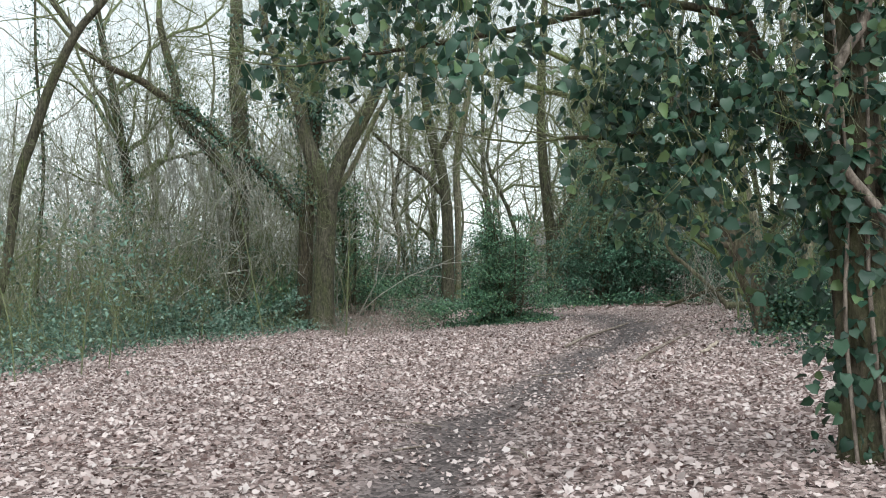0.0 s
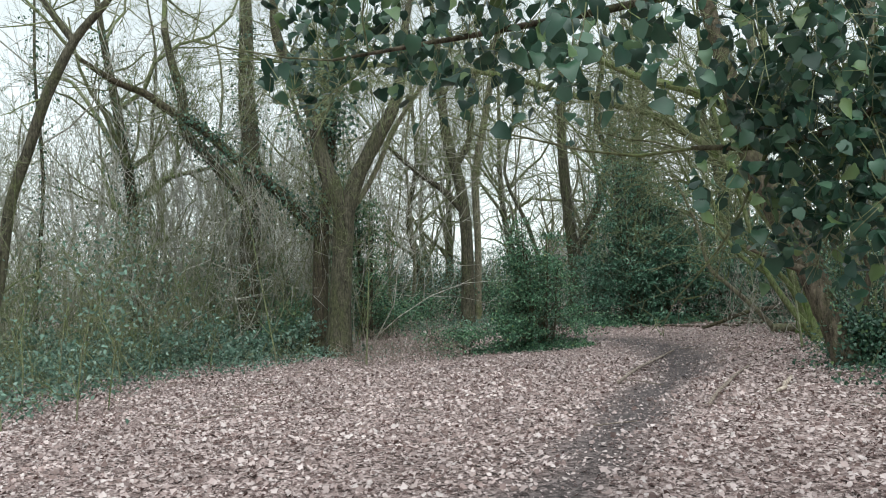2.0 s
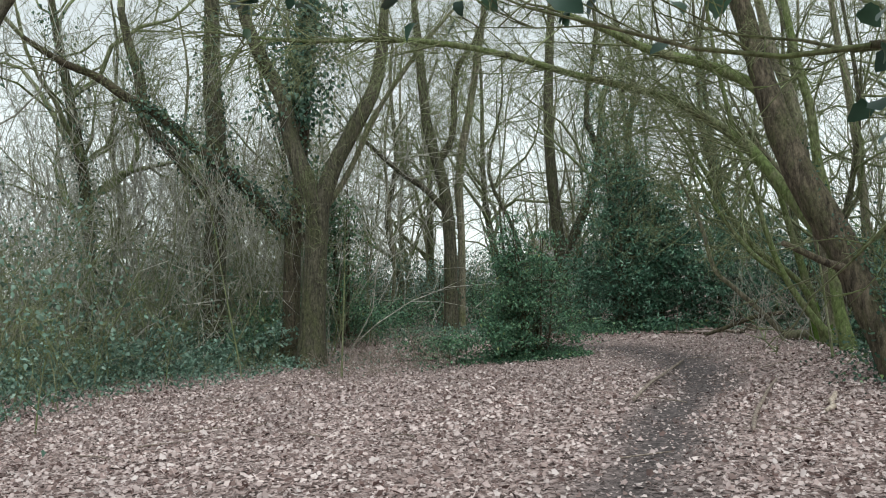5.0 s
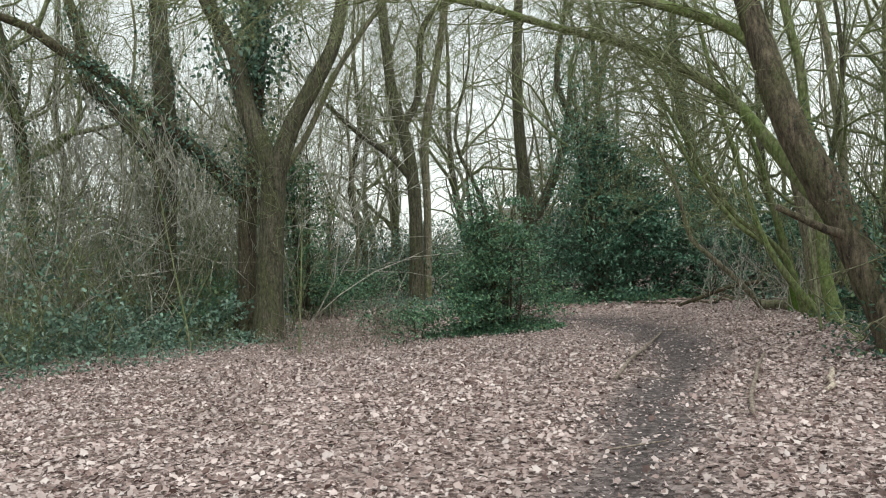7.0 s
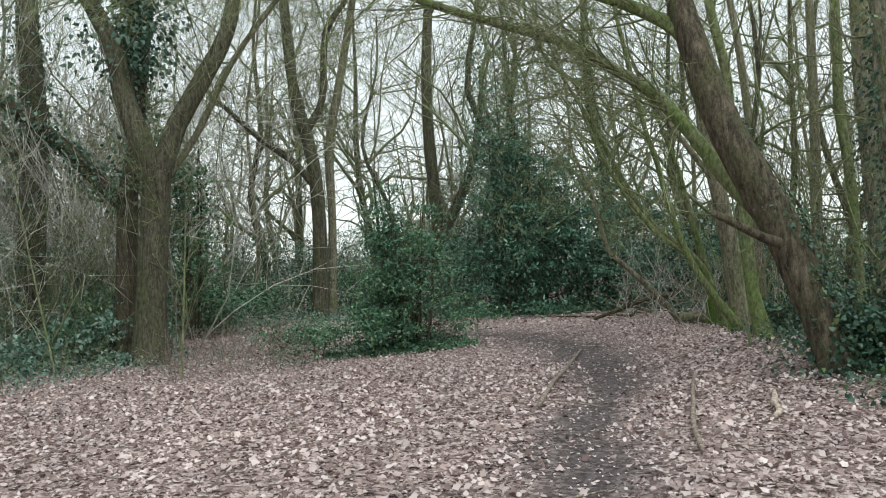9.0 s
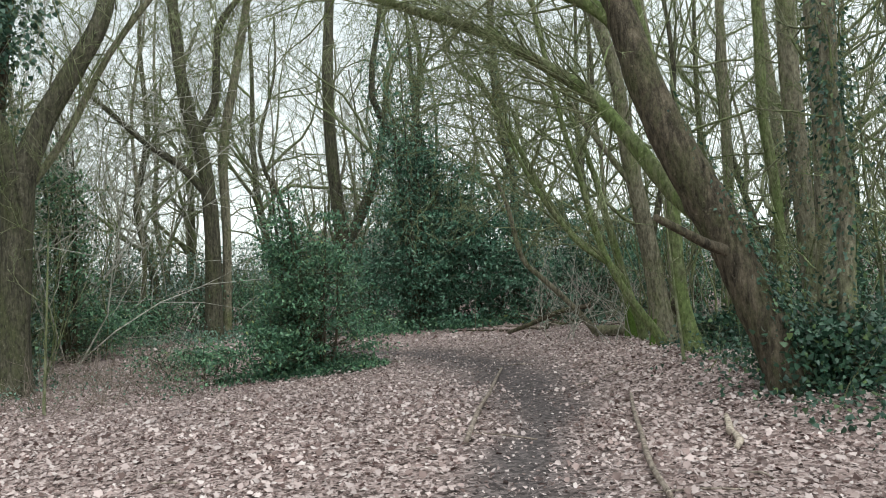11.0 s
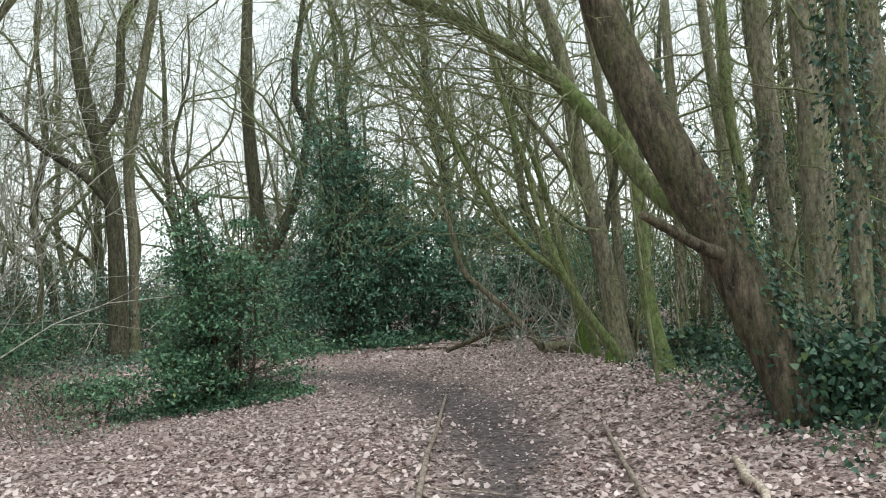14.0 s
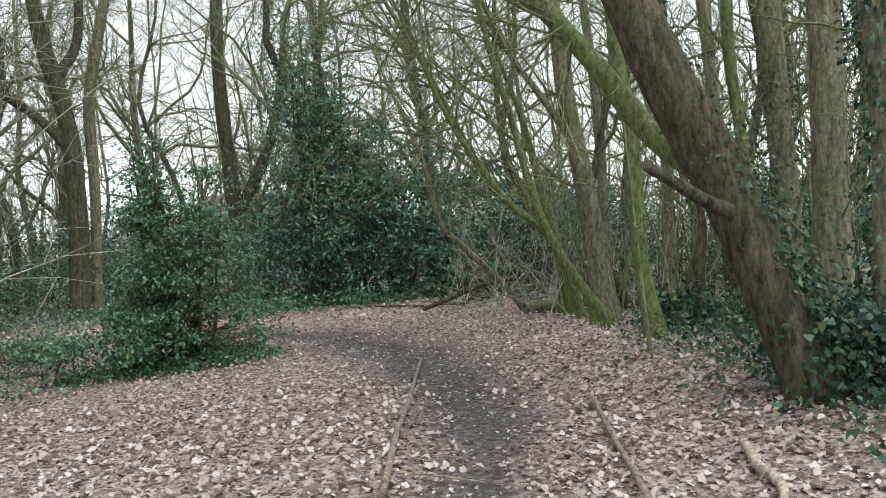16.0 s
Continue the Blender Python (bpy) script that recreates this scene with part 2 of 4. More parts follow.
IVY_LEAF = leafy("ivy_leaf", [(0.0, (0.022, 0.055, 0.037)), (0.5, (0.038, 0.09, 0.055)), (0.85, (0.068, 0.135, 0.078)), (1.0, (0.16, 0.23, 0.085))], 0.36, 0.42, 0.16)
HOLLY_LEAF = leafy("holly_leaf", [(0.0, (0.03, 0.08, 0.045)), (0.5, (0.08, 0.18, 0.1)), (0.8, (0.15, 0.285, 0.155)), (0.97, (0.23, 0.38, 0.21)), (1.0, (0.3, 0.34, 0.12))], 0.34, 0.42, 0.14)
BRAMBLE_LEAF = leafy("bramble_leaf", [(0.0, (0.05, 0.1, 0.068)), (0.5, (0.12, 0.21, 0.15)), (0.85, (0.21, 0.32, 0.245)), (1.0, (0.34, 0.44, 0.36))], 0.42, 0.5, 0.14)
# Same ivy in paler tones, for trees past y 15 and the wood.
IVY_PALE = leafy("paler_ivy_leaf", [(0.0, (0.035, 0.08, 0.055)), (0.5, (0.075, 0.155, 0.105)), (0.85, (0.14, 0.24, 0.165)), (1.0, (0.24, 0.33, 0.2))], 0.34, 0.5, 0.22)
LITTER = leafy("dry_leaf", [(0.0, (0.13, 0.082, 0.072)), (0.22, (0.33, 0.24, 0.222)), (0.5, (0.52, 0.412, 0.392)), (0.85, (0.6, 0.495, 0.475)), (1.0, (0.66, 0.57, 0.55))], 0.7, 0.3, 0.0, 1.2)
LAUREL_LEAF = leafy("laurel_leaf", [(0.0, (0.03, 0.085, 0.055)), (0.5, (0.075, 0.175, 0.11)), (0.85, (0.14, 0.275, 0.175)), (1.0, (0.26, 0.4, 0.28))], 0.32, 0.42, 0.14, 0.8)

# ---------------------------------------------------------------- ground
WAY = np.array([(0.9, -8), (0.7, -3), (0.35, 0), (0.35, 3), (0.7, 5.6), (1.25, 7.5), (1.8, 9.3), (2.5, 11.4), (3.15, 13.0), (3.65, 15.2), (3.65, 17.0), (3.3, 18.8), (2.6, 20.4), (1.6, 21.8)], float)


def way_distance(x, y):
    best = np.full(np.shape(x), 1e9)
    for a, b in zip(WAY[:-1], WAY[1:]):
        d = b - a
        s = np.clip(((x - a[0]) * d[0] + (y - a[1]) * d[1]) / (d @ d), 0, 1)
        best = np.minimum(best, np.hypot(x - a[0] - s * d[0], y - a[1] - s * d[1]))
    return best


def trodden(x, y):
    """How far the ground is trodden bare: a way with ragged edges, broadest at the bend by the holly."""
    d = way_distance(x, y) + 0.13 * np.sin(2.3 * x + 1.7 * y) * np.sin(1.1 * y + 0.8) + 0.08 * np.sin(6.1 * x - 4.3 * y + 1.0)
    wide = 0.46 + 0.32 * ease(12, 15.5, y)
    return np.exp(-(np.maximum(d, 0) / wide) ** 2)


def ease(a, b, x):
    s = np.clip((x - a) / (b - a), 0, 1)
    return s * s * (3 - 2 * s)


def height(x, y):
    """Height of the ground: nearly level, a low bank by the leaning tree, a shallow trodden way."""
    x, y = np.asarray(x, float), np.asarray(y, float)
    h = 0.02 * np.sin(1.7 * x + 0.6) * np.sin(1.3 * y) + 0.03 * np.sin(0.55 * x - 0.4 * y)
    h = h + 0.22 * ease(4.0, 5.4, x) * ease(9.5, 11.5, y) * (1 - ease(14.5, 17.5, y)) * (1 - ease(8, 12, x))
    h = h - 0.035 * np.exp(-(way_distance(x, y) / 0.45) ** 2)
    return h + 0.2 * ease(30, 120, np.hypot(x, y - 12)) * np.sin(0.05 * x + 1) * np.sin(0.06 * y)


gx = np.concatenate([[-900, -400, -180, -90, -50, -30, -20, -14], np.arange(-10, 12.01, 0.16), [14, 20, 30, 50, 90, 180, 400, 900]])
gy = np.concatenate([[-900, -400, -150, -60, -25, -12, -7], np.arange(-4, 28.01, 0.16), [30, 35, 45, 60, 90, 150, 300, 600, 1200]])
GX, GY = np.meshgrid(gx, gy)
GZ = height(GX, GY)
gm = Mesher()
idx = np.arange(GX.size).reshape(GX.shape)
gm.add(np.stack([GX, GY, GZ], -1).reshape(-1, 3), np.stack([idx[:-1, :-1], idx[:-1, 1:], idx[1:, 1:], idx[1:, :-1]], -1).reshape(-1, 4))
SOIL, n, l, b = material("leafy_soil", 0.95, 0.2)
fine = noise_tex(n, l, 22.0, 6.0)
broad = noise_tex(n, l, 1.4, 5.0)
cells = n.new("ShaderNodeTexVoronoi")
cells.inputs["Scale"].default_value = 30.0
place = n.new("ShaderNodeNewGeometry")
warp = mix(n, l, 0.12, place.outputs["Position"], fine.outputs["Color"], "ADD")
l.new(warp, cells.inputs["Vector"])
earth = ramp(n, [(0.14, (0.04, 0.028, 0.025)), (0.34, (0.15, 0.108, 0.099)), (0.6, (0.33, 0.25, 0.235)), (0.9, (0.52, 0.42, 0.4))])
l.new(cells.outputs["Color"], earth.inputs["Fac"])
mud = ramp(n, [(0.15, (0.028, 0.023, 0.023)), (0.5, (0.078, 0.066, 0.066)), (0.72, (0.15, 0.124, 0.122)), (0.92, (0.34, 0.28, 0.27))])
l.new(mix(n, l, 0.4, cells.outputs["Color"], fine.outputs["Color"]), mud.inputs["Fac"])
trod = n.new("ShaderNodeAttribute")
trod.attribute_name = "trodden"
l.new(mix(n, l, trod.outputs["Fac"], earth.outputs["Color"], mud.outputs["Color"]), b.inputs["Base Color"])
bump = n.new("ShaderNodeBump")
bump.inputs["Strength"].default_value, bump.inputs["Distance"].default_value = 0.7, 0.03
l.new(fine.outputs["Fac"], bump.inputs["Height"])
l.new(bump.outputs["Normal"], b.inputs["Normal"])
ground = part("ground", gm, SOIL, smooth=True)
tagged(ground, "dark woodland soil with a trodden muddy path", "ground", kind="structure")
share = (trodden(GX, GY) * (0.85 + 0.15 * ease(6, 11, GY))).ravel()
ground.data.attributes.new("trodden", "FLOAT", "POINT").data.foreach_set("value", share)


def on_ground(x, y, lift=0.0):
    return np.stack([x, y, height(x, y) + lift], -1)


# ---------------------------------------------------------------- trees
def root_flare(line, by=1.35):
    line = line.copy()
    h = line[:, 2] - line[0, 2]
    line[:, 3] *= 1 + (by - 1) * np.exp(-np.maximum(h, 0) / 0.25)
    line[0, 2] = float(height(line[0, 0], line[0, 1])) - 0.1
    return line


def ivy_on(m, line, count, size, reach, shape=IVY, lo=0.0, hi=1.0, one_side=False):
    """Ivy leaves round a stem."""
    s = R.uniform(lo, hi, count) * (len(line) - 1.001)
    i = s.astype(int)
    p = line[i] + (line[i + 1] - line[i]) * (s - i)[:, None]
    a = R.uniform(0, 2 * np.pi, count)
    out = np.stack([np.cos(a), np.sin(a), R.normal(0, 0.3, count)], -1)
    if one_side:
        out[:, 0] = np.abs(out[:, 0]) + R.normal(0, 0.15, count)
    q = p[:, :3] + out * (p[:, 3] * 0.95 + reach * R.random(count) ** 2)[:, None]
    leaves(m, shape, q, size * R.uniform(0.55, 1.25, count), tips=out * 0.8 + np.array([0, 0, -0.7]), tilt=0.5)


def tree(label, stems, material_, twig_material=TWIG, twigs=12, twig_len=1.6, ivy=None, sides=10, lo=0.35, bias=(0, 0, 0), name="tree", kids=4, lift=0.3, skins=None, run_on=None, one_side=False, group="", hang=()):
    """A bare tree: the first stem stands in the ground, the rest are limbs; each stem carries twigs."""
    lines = [smooth_line(s) for s in stems]
    lines[0] = root_flare(lines[0])
    base = tuple(lines[0][0][:2]) + (float(height(lines[0][0][0], lines[0][0][1])),)
    t = thing(name, base, label, "tree", group)
    crown = Mesher()
    for k, line in enumerate(lines):
        m = Mesher()
        tube(m, line, sides if k == 0 else max(6, sides - 2), 0.05)
        part("trunk" if k == 0 else "limb", m, (skins or {}).get(k, material_), t, smooth=True)
        share_ = twigs if k else max(3, twigs // 2)
        twigs_along(crown, line, share_, twig_len, 0.019, 3, kids, lo if k == 0 else 0.25, lift, bias=bias)
    # the limbs run on into thin ends above
    for line in ([lines[k] for k in run_on] if run_on else lines[(1 if len(lines) > 1 else 0):]):
        d = line[-1][:3] - line[-3][:3]
        sprig(crown, line[-1][:3], d, twig_len * 1.6, line[-1][3], 3, kids + 1)
    part("crown", crown, twig_material, t, "thin bare twigs", kind="stuff")
    for k, count, long_, a, z in hang:
        m = Mesher()
        line = lines[k]
        i = (R.uniform(a, z, count) * (len(line) - 1)).astype(int)
        way = np.stack([R.normal(0, 0.18, count), R.normal(0, 0.18, count), -1 + 0 * i], -1)
        sprigs(m, line[i, :3] + R.normal(0, 0.25, (count, 3)) * np.array([1, 1, 0.4]), way, long_ * R.uniform(0.4, 1.2, count), 0.008, 1, 4, 0.7, -0.4, 0.28, None, 0.005, 6)
        part("vine", m, TWIG_PALE, t, "pale strands of dead climber hanging down", kind="stuff")
    if ivy:
        for k, count, size, reach, a, z in ivy:
            m = Mesher()
            ivy_on(m, lines[k], count, size, reach, IVY if 0.064 < size < 0.08 else IVY_PLAIN if size > 0.06 else SMALL, a, z, one_side)
            part("ivy", m, IVY_PALE if lines[0][0][1] > 15 else IVY_LEAF, t, "dark green climbing ivy", kind="stuff")
    return t


tree("tall grey-brown tree forking into two mossy limbs", [
    [(-3.42, 18.6, -0.03, 0.30), (-3.31, 18.6, 1.37, 0.257), (-3.21, 18.6, 2.48, 0.246), (-3.13, 18.6, 3.37, 0.26)],
    [(-3.13, 18.6, 3.25, 0.246), (-3.43, 18.6, 4.06, 0.224), (-3.67, 18.6, 4.86, 0.19), (-3.75, 18.6, 5.54, 0.179), (-4.0, 18.6, 6.12, 0.168), (-4.22, 18.3, 6.71, 0.154), (-4.44, 18.1, 7.53, 0.12), (-4.41, 18.0, 8.58, 0.086)],
    [(-3.13, 18.6, 3.25, 0.224), (-2.75, 18.6, 4.19, 0.179), (-2.26, 18.6, 5.01, 0.168), (-1.83, 18.6, 5.77, 0.145), (-1.65, 18.9, 6.75, 0.125), (-1.55, 19.2, 7.9, 0.093), (-1.18, 19.5, 9.3, 0.059)],
    [(-3.6, 18.75, 4.4, 0.09), (-3.52, 18.9, 6.17, 0.085), (-3.27, 18.9, 7.54, 0.08), (-3.24, 18.9, 9.14, 0.057)],
], BARK_GREY, twigs=20, sides=14, lo=0.7, ivy=[(3, 2600, 0.1, 1.05, 0.15, 0.75), (3, 900, 0.08, 0.3, 0.1, 1.0)])
tree("grey-brown tree with a long dark limb leaning across", [
    [(-4.08, 19.4, -0.02, 0.223), (-3.97, 19.4, 1.39, 0.188), (-3.86, 19.4, 3.03, 0.176), (-3.69, 19.4, 3.96, 0.141), (-3.54, 19.4, 5.13, 0.118), (-3.31, 19.4, 6.78, 0.094), (-3.11, 19.4, 8.42, 0.071), (-3.0, 19.4, 10.2, 0.04)],
    [(-3.93, 19.4, 2.85, 0.141), (-4.48, 19.2, 3.51, 0.128), (-4.97, 19.0, 4.09, 0.126), (-5.74, 18.7, 4.77, 0.113), (-6.37, 18.4, 5.42, 0.1), (-6.94, 18.0, 5.79, 0.097), (-7.36, 17.6, 6.14, 0.084), (-7.86, 17.2, 6.36, 0.072), (-8.41, 16.8, 6.77, 0.05)],
    [(-3.75, 19.6, 2.7, 0.07), (-2.75, 19.7, 4.0, 0.066), (-1.9, 19.8, 5.6, 0.058), (-0.84, 19.8, 6.99, 0.05), (0.04, 19.8, 7.91, 0.035)],
], BARK_BROWN, skins={2: BARK_FAR}, twigs=22, sides=12, lo=0.4, ivy=[(1, 1500, 0.065, 0.3, 0.0, 0.6), (0, 900, 0.065, 0.4, 0.3, 0.7), (0, 260, 0.05, 0.2, 0.0, 0.35)], hang=[(1, 38, 1.9, 0.1, 0.6), (0, 24, 2.2, 0.35, 0.9)])
tree("tall straight grey tree beside brambles, one limb bent away", [
    [(-6.09, 20.6, 0.07, 0.302), (-6.12, 20.6, 1.48, 0.265), (-6.05, 20.6, 2.74, 0.252), (-5.95, 20.6, 4.13, 0.252), (-5.94, 20.6, 5.65, 0.227), (-5.98, 20.6, 6.79, 0.202), (-5.93, 20.6, 8.32, 0.177), (-5.9, 20.6, 10.1, 0.127)],
    [(-6.0, 20.6, 3.7, 0.189), (-6.51, 20.3, 4.56, 0.174), (-6.97, 20.0, 5.21, 0.159), (-7.34, 19.8, 5.68, 0.145), (-7.37, 19.7, 6.62, 0.132), (-7.53, 19.6, 7.32, 0.108), (-7.68, 19.5, 8.25, 0.083)],
], BARK_GREY, twigs=22, sides=14, lo=0.3, ivy=[(0, 500, 0.05, 0.25, 0.0, 0.25), (0, 900, 0.07, 0.35, 0.3, 0.9), (1, 700, 0.065, 0.25, 0.0, 0.8)], hang=[(0, 42, 2.3, 0.3, 0.9), (1, 20, 1.9, 0.1, 0.9)])
tree("dark tree with a kinked fork behind the holly bush", [
    [(-0.87, 26.9, -0.27, 0.26), (-0.78, 26.9, 1.43, 0.225), (-0.74, 26.9, 3.13, 0.2), (-0.83, 26.9, 4.5, 0.19), (-1.03, 26.9, 5.62, 0.185)],
    [(-1.03, 26.9, 5.5, 0.205), (-1.24, 26.9, 6.41, 0.171), (-1.35, 26.9, 7.61, 0.154), (-1.43, 26.9, 9.33, 0.137), (-1.52, 26.9, 10.88, 0.085)],
    [(-0.96, 26.9, 5.5, 0.136), (-0.48, 26.9, 6.36, 0.102), (-0.29, 26.9, 8.23, 0.102), (0.36, 26.9, 9.23, 0.068), (0.76, 26.9, 10.23, 0.051)],
    [(-0.83, 26.9, 3.9, 0.119), (-1.42, 26.9, 4.62, 0.102), (-2.24, 26.9, 5.26, 0.085), (-2.9, 26.9, 5.9, 0.068), (-3.55, 26.9, 6.54, 0.051)],
], BARK_GREY, twigs=34, sides=12, twig_len=2.2, lo=0.5)
tree("slender pale tree standing close to a forked one", [
    [(-0.55, 27.3, -0.23, 0.13), (-0.39, 27.3, 2.79, 0.12), (-0.36, 27.3, 5.05, 0.139), (0.07, 27.3, 7.11, 0.121), (0.54, 27.3, 9.34, 0.104), (0.8, 27.3, 11.07, 0.069)],
], BARK_FAR, twigs=70, twig_len=2.0)
tree("far grey tree with a crooked side limb", [
    [(3.08, 31.0, 0.01, 0.258), (3.09, 31.0, 2.0, 0.239), (2.99, 31.0, 3.8, 0.219), (2.88, 31.0, 6.0, 0.199), (2.95, 31.0, 8.4, 0.179), (3.21, 31.0, 11.39, 0.14), (3.4, 31.0, 14.0, 0.08)],
    [(3.1, 31.0, 2.4, 0.179), (3.67, 31.0, 3.36, 0.179), (4.12, 31.0, 4.34, 0.159), (4.48, 31.0, 5.51, 0.139), (4.78, 31.0, 7.29, 0.1)],
], BARK_GREY, twigs=30, twig_len=2.2, lo=0.5)

LEAN = [(5.14, 11.5, 0.0, 0.2), (5.07, 11.56, 0.24, 0.192), (4.97, 11.67, 0.69, 0.186), (4.87, 11.74, 1.01, 0.186), (4.76, 11.85, 1.46, 0.19), (4.66, 11.93, 1.79, 0.197), (4.51, 12.02, 2.17, 0.194), (4.34, 12.14, 2.66, 0.183), (4.21, 12.26, 3.16, 0.172), (4.12, 12.38, 3.68, 0.158), (4.04, 12.5, 4.2, 0.145), (3.95, 12.6, 4.85, 0.13), (3.8, 12.7, 5.6, 0.11), (3.6, 12.8, 6.8, 0.08)]
HIGH = [(4.18, 12.32, 3.4, 0.085), (4.0, 12.5, 3.88, 0.08), (3.5, 12.7, 4.25, 0.07), (2.75, 12.8, 4.55, 0.06), (2.2, 12.8, 4.85, 0.05), (1.5, 12.8, 5.2, 0.03)]
ARCH = [(4.7, 11.97, 1.68, 0.09), (4.58, 12.5, 2.08, 0.088), (4.39, 12.7, 2.48, 0.085), (4.23, 12.9, 2.84, 0.077), (4.0, 13.2, 3.3, 0.076), (3.65, 13.6, 3.73, 0.064), (3.09, 14.0, 4.2, 0.055), (1.76, 14.1, 4.66, 0.049), (0.86, 14.2, 5.02, 0.047), (-0.16, 14.2, 5.28, 0.043), (-1.19, 14.2, 5.41, 0.038), (-2.14, 14.2, 5.45, 0.032), (-2.96, 14.3, 5.58, 0.025), (-3.57, 14.3, 5.69, 0.017)]
STUB = [(4.77, 11.78, 1.42, 0.062), (4.42, 11.7, 1.53, 0.048), (4.15, 11.65, 1.66, 0.04), (3.86, 11.6, 1.8, 0.032)]
leaner = tree("thick brown tree leaning over the path, ivy at its foot", [LEAN, ARCH, STUB, HIGH], BARK_BROWN, skins={1: BARK_MOSS, 3: BARK_MOSS}, twigs=0, run_on=(0, 1, 3), one_side=True, sides=16, lo=0.85, twig_len=0.6,
              ivy=[(0, 2600, 0.052, 0.42, 0.0, 0.26), (0, 700, 0.05, 0.26, 0.2, 0.42), (0, 140, 0.05, 0.16, 0.4, 0.6)])
m = Mesher()
arch_line = smooth_line(ARCH)
twigs_along(m, arch_line, 120, 1.7, 0.016, 3, 4, 0.25, -0.12, bias=(-0.5, 0, 0.05))
twigs_along(m, smooth_line(HIGH), 30, 1.6, 0.016, 3, 4, 0.2, 0.0, bias=(-0.4, 0, 0))
twigs_along(m, arch_line, 14, 1.2, 0.014, 1, 4, 0.3, 0.6, bias=(-0.2, 0, 0.8))
part("crown", m, MOSS_TWIG, leaner, "thin green-tinged twigs hanging from the arching limb", kind="stuff")

tree("thin mossy tree leaning over the path", [
    [(6.5, 16.5, 0.08, 0.076), (6.02, 16.5, 0.72, 0.061), (5.63, 16.5, 1.4, 0.055), (5.39, 16.5, 2.14, 0.05), (5.23, 16.5, 2.87, 0.045), (5.06, 16.5, 3.44, 0.04), (4.91, 16.5, 4.17, 0.04), (4.79, 16.5, 4.81, 0.04), (4.7, 16.5, 5.29, 0.035), (4.63, 16.5, 6.02, 0.031), (4.5, 16.5, 7.4, 0.019)],
    [(5.63, 16.5, 1.4, 0.05), (5.2, 16.6, 1.75, 0.045), (4.75, 16.7, 2.4, 0.04), (4.4, 16.8, 3.1, 0.03), (4.1, 16.8, 3.9, 0.02)],
], BARK_MOSS, MOSS_TWIG, twigs=26, twig_len=1.7, lo=0.2, bias=(-0.35, 0, 0.2))
tree("straight brown tree beside a thin mossy one", [
    [(6.83, 17.2, 0.09, 0.187), (6.73, 17.2, 1.16, 0.157), (6.61, 17.2, 2.05, 0.147), (6.42, 17.2, 3.2, 0.128), (6.33, 17.2, 4.27, 0.118), (6.15, 17.2, 5.06, 0.108), (5.93, 17.2, 5.76, 0.097), (5.77, 17.2, 6.64, 0.078), (5.5, 17.2, 8.2, 0.05)],
    [(6.5, 17.2, 2.6, 0.06), (6.05, 17.3, 3.3, 0.05), (5.6, 17.4, 4.0, 0.04), (5.2, 17.4, 4.9, 0.02)],
], BARK_FAR, twigs=14, lo=0.4)
tree("slender tree green with moss down to its foot", [
    [(5.76, 14.4, 0.2, 0.112), (5.65, 14.4, 0.8, 0.09), (5.61, 14.4, 1.4, 0.085), (5.61, 14.4, 2.0, 0.086), (5.59, 14.4, 2.54, 0.08), (5.49, 14.4, 3.15, 0.074), (5.45, 14.4, 3.89, 0.07), (5.32, 14.4, 4.56, 0.064), (5.23, 14.4, 5.17, 0.056), (5.1, 14.4, 6.3, 0.044), (5.0, 14.4, 7.6, 0.028)],
], BARK_MOSS, MOSS_TWIG, twigs=14, lo=0.5)
for stems, mat, tw, words in (
    ([[(6.96, 18.6, -0.1, 0.127), (6.94, 18.6, 0.68, 0.097), (6.78, 18.6, 1.47, 0.078), (6.62, 18.6, 2.17, 0.068), (6.39, 18.6, 3.15, 0.048), (6.05, 18.6, 4.13, 0.029)]], BARK_MOSS, 20, "short mossy tree with a bright green foot"),
    ([[(6.75, 19.6, 0.0, 0.06), (6.23, 19.6, 0.62, 0.052), (5.67, 19.6, 1.18, 0.05), (5.28, 19.6, 1.61, 0.048), (5.08, 19.6, 2.53, 0.04), (4.82, 19.6, 3.25, 0.032), (4.51, 19.6, 3.97, 0.02)]], BARK_FAR, 26, "pale crooked stem bent over towards the path"),
    ([[(6.9, 18.0, 0.0, 0.07), (6.6, 18.0, 1.0, 0.06), (6.22, 18.0, 1.49, 0.055), (5.71, 18.0, 1.89, 0.055), (5.27, 18.0, 2.55, 0.054), (4.86, 18.0, 3.38, 0.045), (4.53, 18.0, 4.02, 0.036), (4.12, 18.0, 4.73, 0.027)]], BARK_MOSS, 30, "mossy green stem arching low with many twigs"),
):
    tree(words, stems, mat, MOSS_TWIG, twigs=tw, twig_len=1.8, lo=0.3, bias=(-0.3, 0, 0.15))
